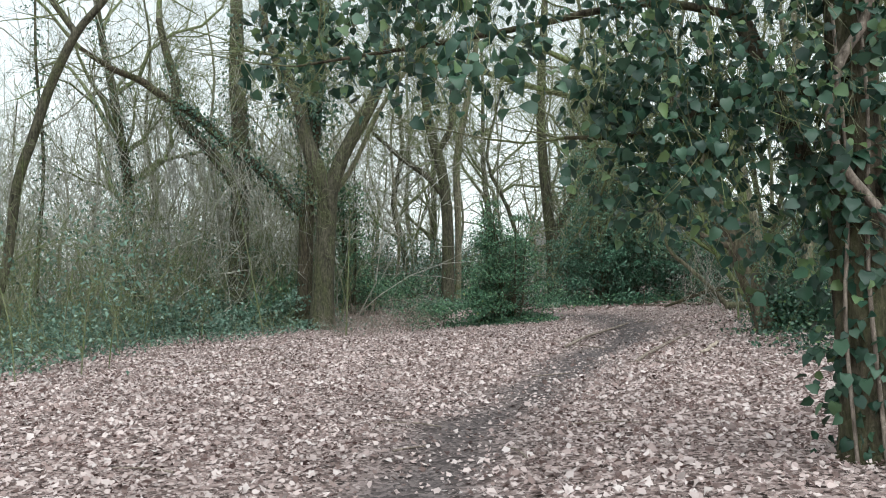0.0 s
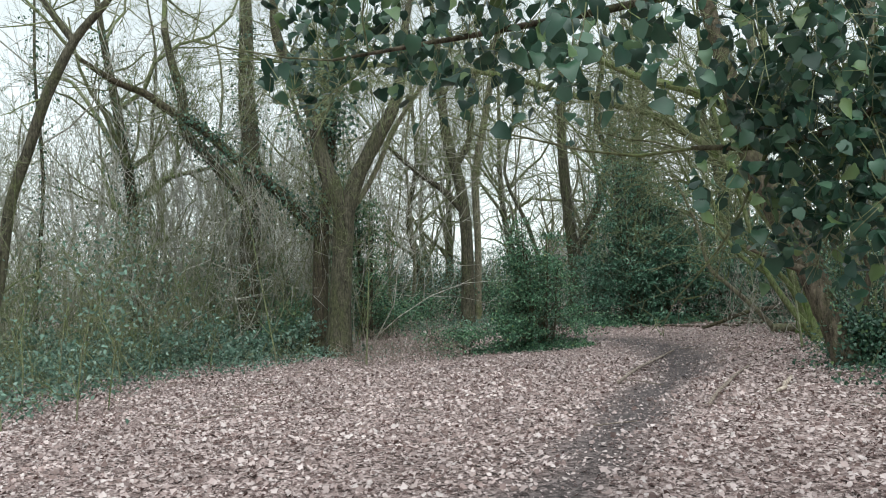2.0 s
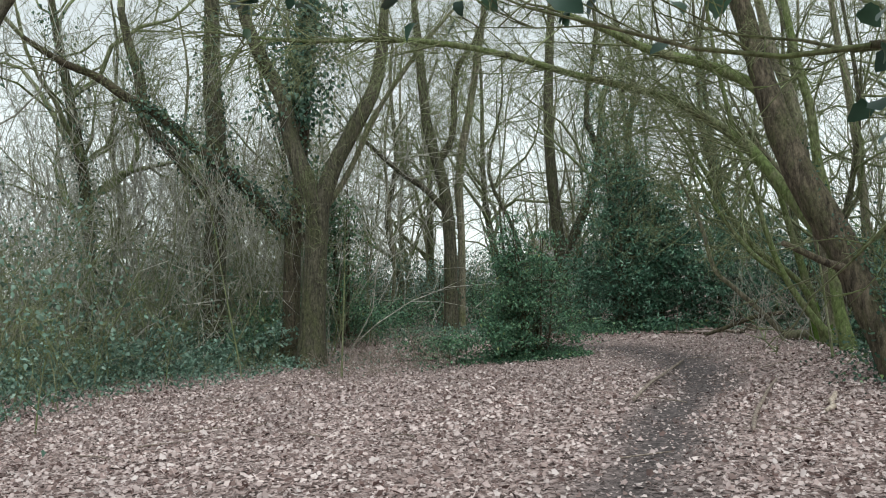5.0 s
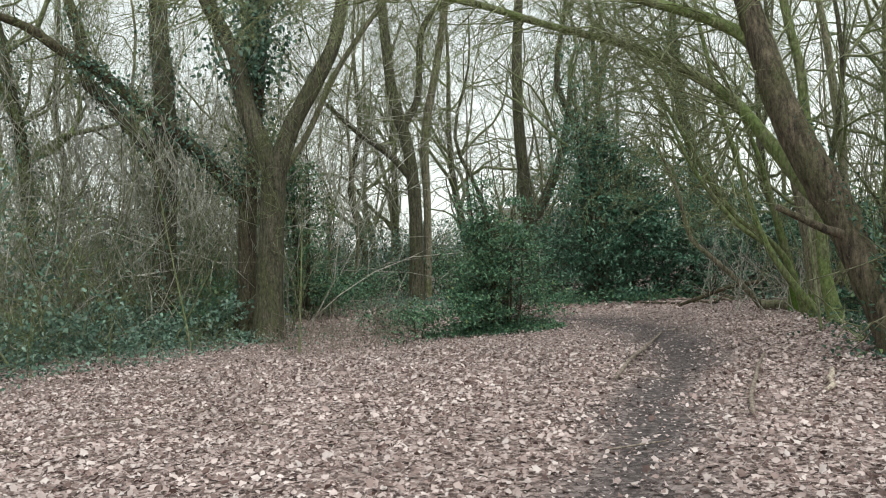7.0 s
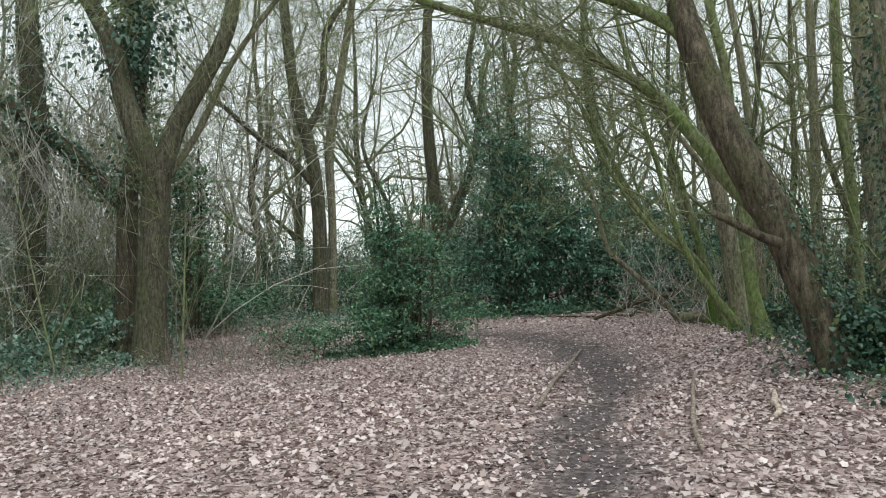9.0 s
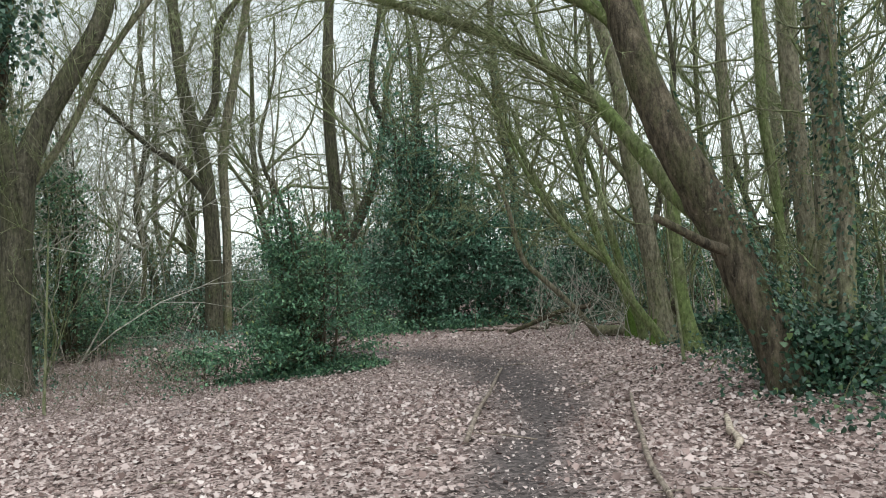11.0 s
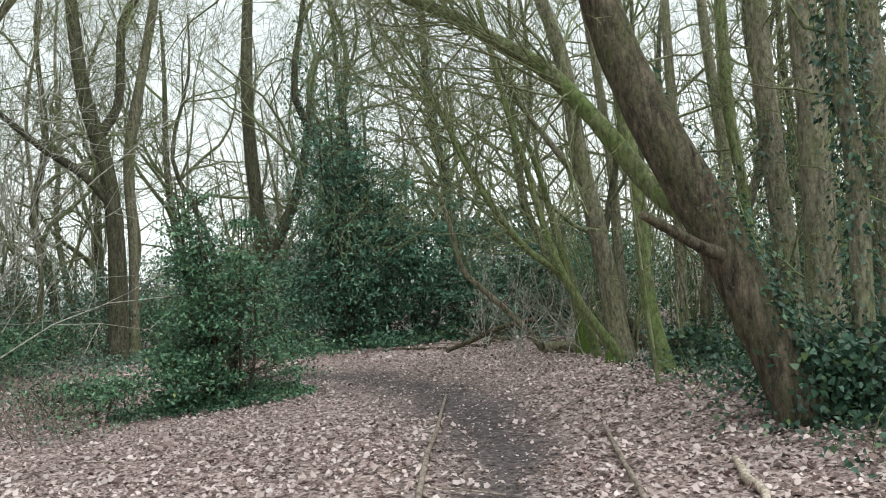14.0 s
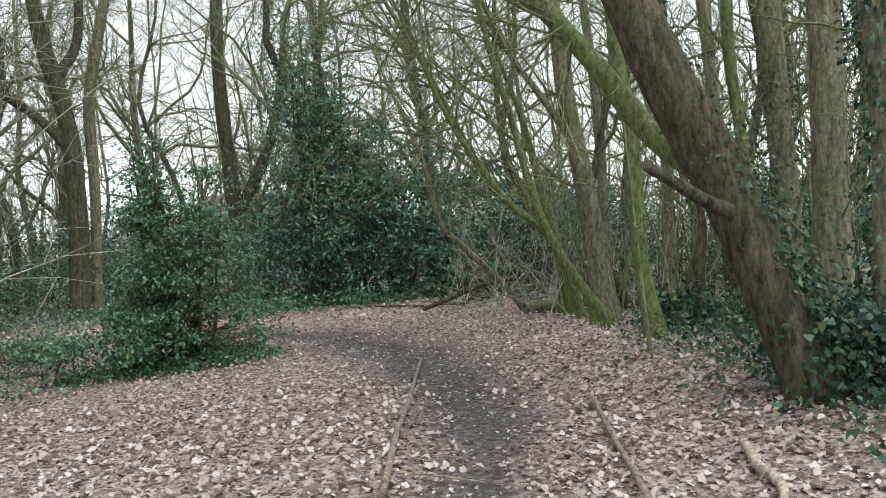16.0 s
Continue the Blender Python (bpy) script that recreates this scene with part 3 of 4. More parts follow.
for k, (stem, ivy) in enumerate((
    ([(7.45, 14.2, 0.31, 0.15), (7.39, 14.2, 1.76, 0.14), (7.34, 14.2, 2.8, 0.138), (7.31, 14.2, 3.71, 0.132), (7.32, 14.2, 4.56, 0.125), (7.3, 14.2, 7.0, 0.098)], [(0, 700, 0.055, 0.12, 0.0, 0.45)]),
    ([(7.71, 15.2, 0.3, 0.084), (7.69, 15.2, 2.21, 0.077), (7.58, 15.2, 3.37, 0.077), (7.6, 15.2, 4.46, 0.077), (7.64, 15.2, 6.5, 0.054)], None),
    ([(6.67, 12.9, 0.28, 0.169), (6.67, 12.9, 0.98, 0.158), (6.7, 12.9, 1.69, 0.153), (6.74, 12.9, 2.87, 0.142), (6.73, 12.9, 4.07, 0.131), (6.75, 12.9, 4.92, 0.107), (6.78, 12.9, 5.9, 0.072)], None),
    ([(5.54, 11.4, 0.24, 0.092), (5.61, 11.4, 1.16, 0.083), (5.66, 11.4, 2.08, 0.079), (5.59, 11.4, 2.79, 0.075), (5.62, 11.4, 3.5, 0.075), (5.62, 11.4, 5.0, 0.056)], [(0, 1700, 0.058, 0.17, 0.0, 1.0)]),
    ([(9.07, 14.5, -0.09, 0.163), (9.32, 14.5, 2.44, 0.151), (9.3, 14.5, 4.73, 0.129), (9.27, 14.5, 6.6, 0.091)], [(0, 1500, 0.06, 0.25, 0.0, 1.0)]),
    ([(9.17, 21.0, -0.14, 0.106), (9.19, 21.0, 1.87, 0.107), (9.2, 21.0, 3.43, 0.095), (9.02, 21.0, 5.84, 0.084), (8.87, 21.0, 7.04, 0.072), (8.71, 21.0, 9.25, 0.048)], None),
    ([(9.84, 20.0, -0.04, 0.113), (9.99, 20.0, 2.11, 0.114), (10.08, 20.0, 4.4, 0.103), (10.18, 20.0, 8.73, 0.072)], None),
    ([(12.55, 22.0, -0.2, 0.159), (12.79, 22.0, 3.47, 0.147), (12.57, 22.0, 6.71, 0.12), (12.53, 22.0, 9.61, 0.081)], None),
)):
    words = "slim upright stem wrapped in dark ivy" if ivy and ivy[0][1] > 1000 else "slim straight grey-green tree in a close stand"
    tree(words, [stem], BARK_MOSS if k == 1 else BARK_FAR, twigs=22, lo=0.1, twig_len=1.1, ivy=ivy, group="close stand of slim trees")
tree("thin dead stem standing among ivy", [[(6.77, 15.0, 0.16, 0.065), (6.79, 15.0, 0.54, 0.058), (6.82, 15.0, 0.98, 0.058), (6.89, 15.0, 1.34, 0.044), (6.79, 15.0, 1.86, 0.029), (6.69, 15.0, 2.08, 0.022)]], BARK_BROWN, twigs=8, twig_len=0.8)
tree("thin dark tree at the clearing's edge, forked high", [
    [(-8.1, 12.8, 0.0, 0.1), (-7.95, 12.8, 1.0, 0.09), (-7.7, 12.8, 1.9, 0.081), (-7.51, 12.8, 3.11, 0.091), (-7.17, 12.8, 4.01, 0.09), (-6.82, 12.8, 4.9, 0.085), (-6.32, 12.8, 5.79, 0.075), (-5.78, 12.8, 6.36, 0.06), (-5.4, 12.8, 6.84, 0.04)],
    [(-6.32, 12.8, 5.79, 0.06), (-6.58, 12.8, 6.16, 0.055), (-6.83, 12.8, 6.53, 0.051), (-7.18, 12.8, 7.07, 0.03)],
], BARK_GREY, twigs=14, lo=0.2)

# bright moss at the feet of two trees
MOSS, n, l, b = material("bright_moss", 0.95, 0.15)
tuft = noise_tex(n, l, 40.0, 5.0)
c = ramp(n, [(0.3, (0.05, 0.085, 0.018)), (0.7, (0.13, 0.2, 0.045))])
l.new(tuft.outputs["Fac"], c.inputs["Fac"])
l.new(c.outputs["Color"], b.inputs["Base Color"])
bump = n.new("ShaderNodeBump")
bump.inputs["Strength"].default_value = 0.8
l.new(tuft.outputs["Fac"], bump.inputs["Height"])
l.new(bump.outputs["Normal"], b.inputs["Normal"])
for x, y, r in ((6.96, 18.6, 0.125), (6.8, 17.2, 0.19)):
    m = Mesher()
    z = float(height(x, y))
    tube(m, smooth_line([(x, y, z - 0.05, r * 1.42), (x, y, z + 0.15, r * 1.14), (x - 0.02, y, z + 0.42, r * 0.93), (x - 0.02, y, z + 0.68, r * 0.79), (x - 0.03, y, z + 0.85, r * 0.5)]), 12, 0.07)
    owner = min((o for o in bpy.data.objects if o.name.startswith("tree") and o.parent is None), key=lambda o: math.hypot(o.location.x - x, o.location.y - y))
    part("moss", m, MOSS, owner, "bright green moss", True)

# ---------------------------------------------------------------- evergreen bushes
def bush(label, base, stems, spread, tall, count, size, shape=HOLLY, mat=HOLLY_LEAF, name="holly_bush", skirt=0.0, category="bush", lean=(0, 0), clump=70, gap=1.0, stem_mat=BARK_GREY, taper=0.92, thick=0.075):
    """An evergreen: stems with twigs, and leaves in uneven clumps about the twigs' ends."""
    bz = float(height(base[0], base[1]))
    t = thing(name, (base[0], base[1], bz), label, category)
    ends = []
    for k in range(stems):
        m = Mesher()
        a = R.uniform(0, 2 * np.pi)
        off = R.uniform(0, 0.25) * spread
        p = np.array([base[0] + off * np.cos(a), base[1] + off * np.sin(a), bz - 0.03])
        h = tall * R.uniform(0.6, 1.0)
        d = np.array([np.cos(a) * spread * 0.35 + lean[0], np.sin(a) * spread * 0.35 + lean[1], h])
        q = [(*(p + d * s + R.normal(0, 0.03, 3) * (s > 0)), 0.012 * tall ** 0.6 * (1.3 - s)) for s in (0, 0.25, 0.5, 0.75, 1.0)]
        line = smooth_line(q, 3)
        tube(m, line, 5)
        part("stem", m, stem_mat, t, smooth=True)
        tw = Mesher()
        n = max(6, int(14 * tall / 2))
        f = R.uniform(0.05, 1.0, n)
        i = np.minimum((f * (len(line) - 1)).astype(int), len(line) - 2)
        b_ = R.uniform(0, 2 * np.pi, n)
        sprigs(tw, line[i, :3], np.stack([np.cos(b_), np.sin(b_), 0.25 + 0 * b_], -1), spread * (1.12 - taper * f) * R.uniform(0.5, 1.15, n), 0.008, 1, 5, ends=ends, lift=0.1)
        part("branchwork", tw, stem_mat, t, kind="stuff")
    ends = np.concatenate(ends)
    ends = ends[ends[:, 2] > bz + 0.05]
    m = Mesher()
    pick = ends[R.integers(0, len(ends), max(1, count // clump))]
    c = np.repeat(pick, clump, axis=0)
    q = c + R.normal(0, 1, c.shape) * np.array([0.18, 0.18, thick]) * gap
    q[:, 2] = np.maximum(q[:, 2], height(q[:, 0], q[:, 1]) + 0.04)
    leaves(m, shape, q, size * R.uniform(0.6, 1.3, len(q)), tips=np.array([0, 0, 0.1]), tilt=0.8)
    if skirt:
        k = int(count * 0.3)
        a = R.uniform(0, 2 * np.pi, k)
        rr = spread * skirt * np.sqrt(R.random(k))
        x, y = base[0] + rr * np.cos(a), base[1] + 0.6 * rr * np.sin(a)
        leaves(m, shape, on_ground(x, y, R.uniform(0.03, 0.3, k) * (1.2 - rr / spread / skirt)), size, tilt=0.9)
    part("foliage", m, mat, t, kind="stuff")
    return t


bush("dense dark green holly bush in the clearing", (1.25, 17.9), 11, 1.15, 2.75, 9500, 0.056, skirt=1.0, clump=18, gap=0.75, thick=0.045, taper=1.02, stem_mat=BARK_BROWN)
bush("lower holly shoots beside the holly bush", (0.55, 17.8), 5, 0.75, 1.1, 3000, 0.06, skirt=1.3, clump=20, gap=0.65, thick=0.05, stem_mat=BARK_BROWN)
bush("sparse tall holly leader rising behind the bush", (0.98, 18.2), 6, 0.62, 3.7, 4200, 0.056, clump=12, gap=0.7, stem_mat=BARK_BROWN)
bush("low dark laurel before the house", (3.3, 27.6), 6, 1.2, 2.3, 4200, 0.11, shape=LAUREL, mat=LAUREL_LEAF, name="laurel_bush", clump=24, gap=1.2, skirt=1.0, taper=0.6)
bush("tall ivy-smothered tree rising above the laurels", (4.35, 25.5), 6, 1.05, 8.2, 13000, 0.095, shape=LAUREL, mat=LAUREL_LEAF, name="ivy_tree", category="tree", clump=18, gap=1.25, taper=0.55)
bush("low straggling holly seedling in dry leaves", (-0.35, 17.6), 4, 0.8, 0.75, 1500, 0.055, clump=30)
bush("low thin evergreen seedling among dry leaves", (-1.0, 18.6), 4, 0.8, 0.6, 900, 0.05, clump=20)
for x, y, wide, tall, count in ((4.7, 25.9, 1.1, 5.6, 6500), (5.4, 25.9, 1.3, 5.4, 8500), (6.3, 25.4, 1.3, 4.2, 9500), (7.4, 25.0, 1.3, 3.4, 7500), (8.7, 24.6, 1.4, 2.9, 6500), (10.4, 25.2, 1.5, 2.6, 5000)):
    bush("tall dense dark laurel at the wood's edge", (x, y), 6, wide * 1.35, tall, count, 0.12, skirt=1.0, name="laurel_tree", category="tree", gap=1.0, clump=30, shape=LAUREL, mat=LAUREL_LEAF)
for x, y, wide, tall, count in ((-5.1, 20.8, 0.8, 1.4, 2600), (-5.0, 19.7, 0.5, 0.9, 900), (-2.6, 27.5, 1.6, 1.5, 3500), (-5.2, 29.0, 2.0, 1.7, 3500), (0.4, 29.5, 1.6, 1.7, 3500), (-8.0, 29.5, 2.2, 1.8, 3500), (-3.4, 24.5, 1.2, 1.0, 1800), (-8.5, 25.5, 2.0, 2.4, 3800), (-11.5, 24.0, 2.0, 2.6, 3800), (-14.5, 23.0, 2.2, 2.8, 3600), (-11.0, 28.5, 2.4, 3.0, 3800), (-6.5, 23.5, 1.2, 1.8, 2400), (12.0, 26.5, 2.0, 2.4, 2600), (14.5, 24.0, 2.0, 2.2, 2600), (17.0, 21.0, 2.2, 2.4, 2600), (14.0, 29.0, 2.4, 2.8, 2600), (19.0, 26.0, 2.4, 2.8, 2400), (11.5, 22.0, 1.3, 1.8, 2200), (9.6, 22.6, 1.4, 2.2, 2600), (13.2, 20.4, 1.6, 2.0, 2600), (11.2, 18.4, 1.2, 1.2, 1600)):
    bush("dark evergreen undergrowth beneath bare trees", (x, y), 4, wide, tall, count, 0.085, name="evergreen_shrub", gap=1.8, clump=50, shape=SMALL)

for x, y, wide, tall, count in ((5.5, 11.4, 0.5, 0.75, 1800), (5.95, 11.9, 0.45, 0.5, 1100), (6.5, 14.7, 0.5, 0.5, 1100)):
    bush("dark ivy mounded at the foot of a tree", (x, y), 5, wide, tall, count, 0.055, shape=IVY_PLAIN, mat=IVY_LEAF, name="ivy_mound", skirt=1.3, clump=20, gap=0.7, taper=0.6)

# ---------------------------------------------------------------- brambles and ivy carpet
def patch(name, label, xy, count, size, tall, shape=SMALL, mat=BRAMBLE_LEAF, stems=0, category="undergrowth", stem_mat=TWIG):
    """Low cover of leaves over an area given by xy, a function that draws places."""
    m = Mesher()
    bunch = 16 if tall > 0.5 else 5
    x, y = (np.repeat(v, bunch)[:count] for v in xy(count // bunch + 1))
    lift = tall * np.repeat(R.random(count // bunch + 1) ** 1.3, bunch)[:count] * (0.6 + 0.4 * np.sin(1.9 * x + 0.7) * np.sin(1.6 * y))
    x, y = x + R.normal(0, 0.13, count), y + R.normal(0, 0.13, count)
    lift = np.abs(lift + R.normal(0, min(0.09, 0.3 * tall), count)) + 0.03
    leaves(m, shape, on_ground(x, y, lift), size * R.uniform(0.5, 1.3, count), tilt=0.9, tips=np.array([0, 0, 0.1]))
    ob = part(name, m, mat)
    tagged(ob, label, category, kind="stuff")
    if stems:
        s = Mesher()
        x, y = xy(stems)
        sprigs(s, on_ground(x, y), np.stack([R.normal(0, 0.6, len(x)), R.normal(0, 0.5, len(x)), 1 + 0 * x], -1), tall * R.uniform(0.8, 2.2, len(x)), 0.008, 1, 4, lift=-0.1)
        o = part("bramble_stems", s, stem_mat)
        tagged(o, "tangled thin bramble canes", "undergrowth", kind="stuff")
    return ob


def area(x0, x1, y0, y1, edge=None):
    def draw(n):
        x, y = R.uniform(x0, x1, 4 * n), R.uniform(y0, y1, 4 * n)
        if edge is not None:
            keep = edge(x, y) > 0.6 * R.normal(0, 1, len(x)) * 0.6
            x, y = x[keep], y[keep]
        return x[:n], y[:n]
    return draw


patch("bramble_patch", "grey-green brambles and ivy along the clearing's edge", area(-13, -3.8, 15.0, 23, lambda x, y: (y - 17.0) * 0.8 - (x + 5.2) * 0.9), 22000, 0.105, 1.15, SMALL, BRAMBLE_LEAF, 330)
patch("bramble_patch", "scattered bramble leaves in dry litter before the thicket", area(-9.5, -3.0, 9.5, 18.5, lambda x, y: (y - 15.6) * 0.8 - (x + 4.6) * 0.9), 4200, 0.075, 0.3, SMALL, BRAMBLE_LEAF, 120)
patch("bramble_patch", "low brambles in front of a thicket of stems", area(-10, -4.9, 9.6, 15.5, lambda x, y: -(x + 5.9) - 0.12 * (y - 10)), 6000, 0.08, 0.9, SMALL, BRAMBLE_LEAF, 160)
patch("ivy_carpet", "dark ivy creeping over the ground round the trees", area(-8, -2.9, 16.8, 20.5, lambda x, y: (y - 18.1) - 0.5 * (x + 4)), 3500, 0.07, 0.14, SMALL, IVY_LEAF)
patch("ivy_carpet", "dark ivy carpet under the leaning tree", area(4.6, 9.5, 9.6, 16.5, lambda x, y: x - 4.75 - 0.1 * (y - 10) - 0.045 * (y - 10) ** 2), 17000, 0.052, 0.24, IVY_PLAIN, IVY_LEAF, 50)
patch("ivy_carpet", "ivy and seedlings under far bare trees", area(-9, 3, 24.5, 30), 6500, 0.09, 0.35, SMALL, BRAMBLE_LEAF, 60)
patch("ivy_carpet", "dark green ivy below the holly trees", area(2.6, 11, 23.6, 27), 5000, 0.09, 0.4, SMALL, HOLLY_LEAF)
patch("seedling_patch", "thin seedlings in dry leaves near the forked tree", area(-3.0, -0.4, 15.8, 19.8), 380, 0.05, 0.4, SMALL, BRAMBLE_LEAF, 150, stem_mat=STICK)
patch("ivy_carpet", "sparse ivy behind the slim trees", area(7, 15, 14, 24), 3500, 0.08, 0.16, SMALL, BRAMBLE_LEAF, 30)

def shoot(x, y, tall, lean, count):
    """An arching bramble or elder shoot with leaves along it."""
    z = float(height(x, y))
    t = thing("bramble_shoot", (x, y, z), "arching green bramble shoot with pale leaves at the clearing's edge", "shrub", "shoots at the clearing's edge")
    m, lf, ends = Mesher(), Mesher(), []
    line = smooth_line([(x, y, z - 0.03, 0.012), (x + 0.15 * lean, y, z + 0.45 * tall, 0.01), (x + 0.5 * lean, y - 0.1, z + 0.85 * tall, 0.008), (x + 1.1 * lean, y - 0.2, z + tall, 0.005)])
    tube(m, line, 5)
    part("cane", m, TWIG, t, smooth=True)
    m = Mesher()
    twigs_along(m, line, 9, 0.6 * tall, 0.007, 1, 4, 0.15, 0.2, ends=ends)
    part("branchwork", m, TWIG, t, kind="stuff")
    e = np.concatenate(ends)
    q = e[R.integers(0, len(e), count)] + R.normal(0, 0.09, (count, 3))
    q[:, 2] = np.maximum(q[:, 2], z + 0.04)
    leaves(lf, SMALL, q, 0.075 * R.uniform(0.5, 1.3, count), tilt=0.9)
    part("foliage", lf, BRAMBLE_LEAF, t, kind="stuff")


for x, y, tall, lean, count in ((-5.0, 10.2, 1.5, 0.5, 150), (-5.6, 9.6, 1.8, -0.4, 160), (-5.2, 11.4, 1.3, 0.6, 130), (-6.2, 11.8, 2.0, 0.7, 180), (-5.9, 13.2, 1.6, -0.6, 150), (-6.8, 13.6, 2.3, 0.8, 190), (-6.2, 14.8, 1.5, 0.7, 150), (-5.4, 15.8, 1.2, 0.6, 120), (-6.5, 16.4, 1.9, 0.9, 170), (-7.6, 15.4, 2.4, 0.8, 190), (-7.2, 17.4, 2.0, -0.8, 170), (-8.4, 17.0, 2.5, 0.9, 190)):
    shoot(x, y, tall, lean, count)

# ---------------------------------------------------------------- thicket of thin stems
def thicket(label, spots, tall, r, mat, kids=4, level=1, lean=0.18, thin=0.0035):
    m = Mesher()
    x, y = spots
    c = len(x)
    sprigs(m, on_ground(x, y, -0.03), np.stack([R.normal(0, lean, c), R.normal(0, lean, c), 1 + 0 * x], -1), tall * R.uniform(0.5, 1.25, c), r, level, kids + 3, 1.0, 0.3, 0.2, None, thin)
    return tagged(part("thicket", m, mat), label, "thicket", kind="stuff")


thicket("thicket of pale grey bare stems", area(-18, -7.4, 17.5, 27)(190), 6.5, 0.026, TWIG_PALE, 1, 2, 0.4, 0.01)
thicket("thicket of brown bare stems", area(-14, -5.0, 15.5, 25, lambda x, y: (y - 17.5) - (x + 6))(60), 4.0, 0.022, TWIG, 1, 2, 0.45, 0.007)
thicket("thin green-brown saplings at the clearing's edge", area(-11, -5.6, 10.5, 17, lambda x, y: -(x + 6.4))(60), 3.2, 0.014, TWIG, 2, 2, 0.3)
thicket("thin saplings round the forked trees", area(-6.5, -3.0, 19.6, 21.5)(22), 3.5, 0.014, TWIG, 1, 2)
thicket("thin saplings between slim trees", area(6.8, 13.5, 13, 22)(105), 5.5, 0.022, TWIG, 1, 2)
thicket("low twigs below the leaning trees", area(5.6, 8.5, 17.5, 22)(45), 1.8, 0.012, TWIG_PALE, 5, 1, 0.6)
thicket("slanting greenish stems over the brambles", area(-12, -4.6, 16.5, 22, lambda x, y: (y - 17.8) - (x + 5.2))(42), 2.8, 0.017, TWIG_PALE, 1, 2, 0.75, 0.007)
thicket("tall dense tangle of pale grey twigs behind forked trees", area(-10, -3.1, 20.6, 27)(75), 5.6, 0.022, TWIG_PALE, 1, 2, 0.3, 0.009)
thicket("brown stems crowding behind the forked trees", area(-9, -2.9, 20.4, 25)(40), 4.2, 0.02, TWIG, 1, 2, 0.35, 0.008)
for x, y, wide, tall, count in ((-3.55, 23.4, 0.8, 6.6, 5200), (-4.6, 24.2, 0.8, 4.2, 2600), (-6.3, 24.0, 0.9, 3.2, 2400), (-8.0, 22.8, 0.9, 2.8, 2000)):
    bush("tall ivy-smothered stems behind forked trees", (x, y), 5, wide, tall, count, 0.085, shape=SMALL, mat=HOLLY_LEAF, name="ivy_thicket", gap=1.0, clump=24)
for x, y, tall in ((-9.5, 32.0, 3.0), (-7.0, 33.0, 2.8), (-5.0, 32.0, 2.9), (-3.2, 33.5, 3.0), (-1.6, 31.5, 2.6), (0.2, 33.0, 2.7), (1.9, 34.0, 2.6), (-11.5, 33.0, 3.2)):
    bush("brown-green scrub beyond the clearing", (x, y), 6, 1.8, tall * (1.25 if x < -6 else 1.0), 2600, 0.1, shape=SMALL, mat=BRAMBLE_LEAF, name="scrub_bush", gap=2.0, clump=24, taper=0.5)
thicket("tall pale tangle of bare stems in the wood behind", area(-14, -4, 21.5, 29)(80), 8.0, 0.026, TWIG_PALE, 1, 2, 0.35, 0.01)
thicket("far brown scrub", area(-16, 6, 28, 38)(190), 3.6, 0.02, TWIG, 2, 2, 0.3)

for x, y, h, a in ((-7.2, 16.4, 2.0, 1.1), (-8.3, 15.8, 1.8, 1.4), (-6.6, 15.2, 1.5, -0.9), (-9.0, 17.0, 2.4, 1.2), (-5.6, 17.6, 1.6, -1.0), (-6.2, 17.6, 1.7, -0.55), (-4.3, 16.7, 2.2, -0.35), (-2.32, 16.1, 1.6, 0.12), (5.25, 13.75, 1.6, -0.1)):
    tree("thin crooked sapling on the clearing's edge", [[(x, y, 0, 0.02), (x + a * 0.4, y, h * 0.4, 0.017), (x + a, y, h, 0.013), (x + a * 1.4, y, h * 1.5, 0.007)]], TWIG, twigs=8, twig_len=0.8, sides=6, lo=0.3, name="sapling", kids=3)

# ---------------------------------------------------------------- woods all round
def wood_tree(x, y, tall, r, mat, twig_mat, limbs, ivy=0, level=2):
    z = float(height(x, y))
    lean = R.normal(0, 0.05, 2)
    stem = [(x + lean[0] * s * tall + R.normal(0, 0.24) * (s > 0), y + lean[1] * s * tall + R.normal(0, 0.1) * (s > 0), z + tall * s, r * (1 - 0.75 * s)) for s in (0, 0.15, 0.35, 0.55, 0.8, 1.0)]
    line = root_flare(smooth_line(stem, 3))
    t = thing("tree", (x, y, z), "ivy-clad tall tree in the wood" if ivy else "bare grey tree in the wood behind", "tree", "trees of the wood")
    m = Mesher()
    tube(m, line, 8, 0.04)
    part("trunk", m, mat, t, smooth=True)
    m = Mesher()
    thin = 0.005 if y < 25 else 0.0075
    main = min(limbs, 7)
    for count, lo, hi, long_, thick, lev, kids in ((main, 0.22, 0.8, (0.3, 0.52), 0.62, level, 4), (limbs - main, 0.3, 0.99, (0.12, 0.26), 0.34, min(level, 1), 4)):
        if count < 1:
            continue
        f = R.uniform(lo, hi, count)
        i = (f * (len(line) - 1)).astype(int)
        a = R.uniform(0, 2 * np.pi, count)
        sprigs(m, line[i, :3], np.stack([np.cos(a), np.sin(a), R.uniform(0.35, 1.2, count)], -1), tall * R.uniform(*long_, count), line[i, 3] * thick, lev, kids, spread=1.0, lift=0.35, wander=0.3, thin=thin, steps=7)
    part("crown", m, twig_mat, t, kind="stuff")
    if ivy:
        m = Mesher()
        ivy_on(m, line, ivy, 0.1, 0.45, SMALL, 0.0, 0.75)
        part("ivy", m, IVY_PALE, t, "dark green climbing ivy", kind="stuff")


def near_walk(x, y):
    return -3.5 < x < 6.8 and y < 26


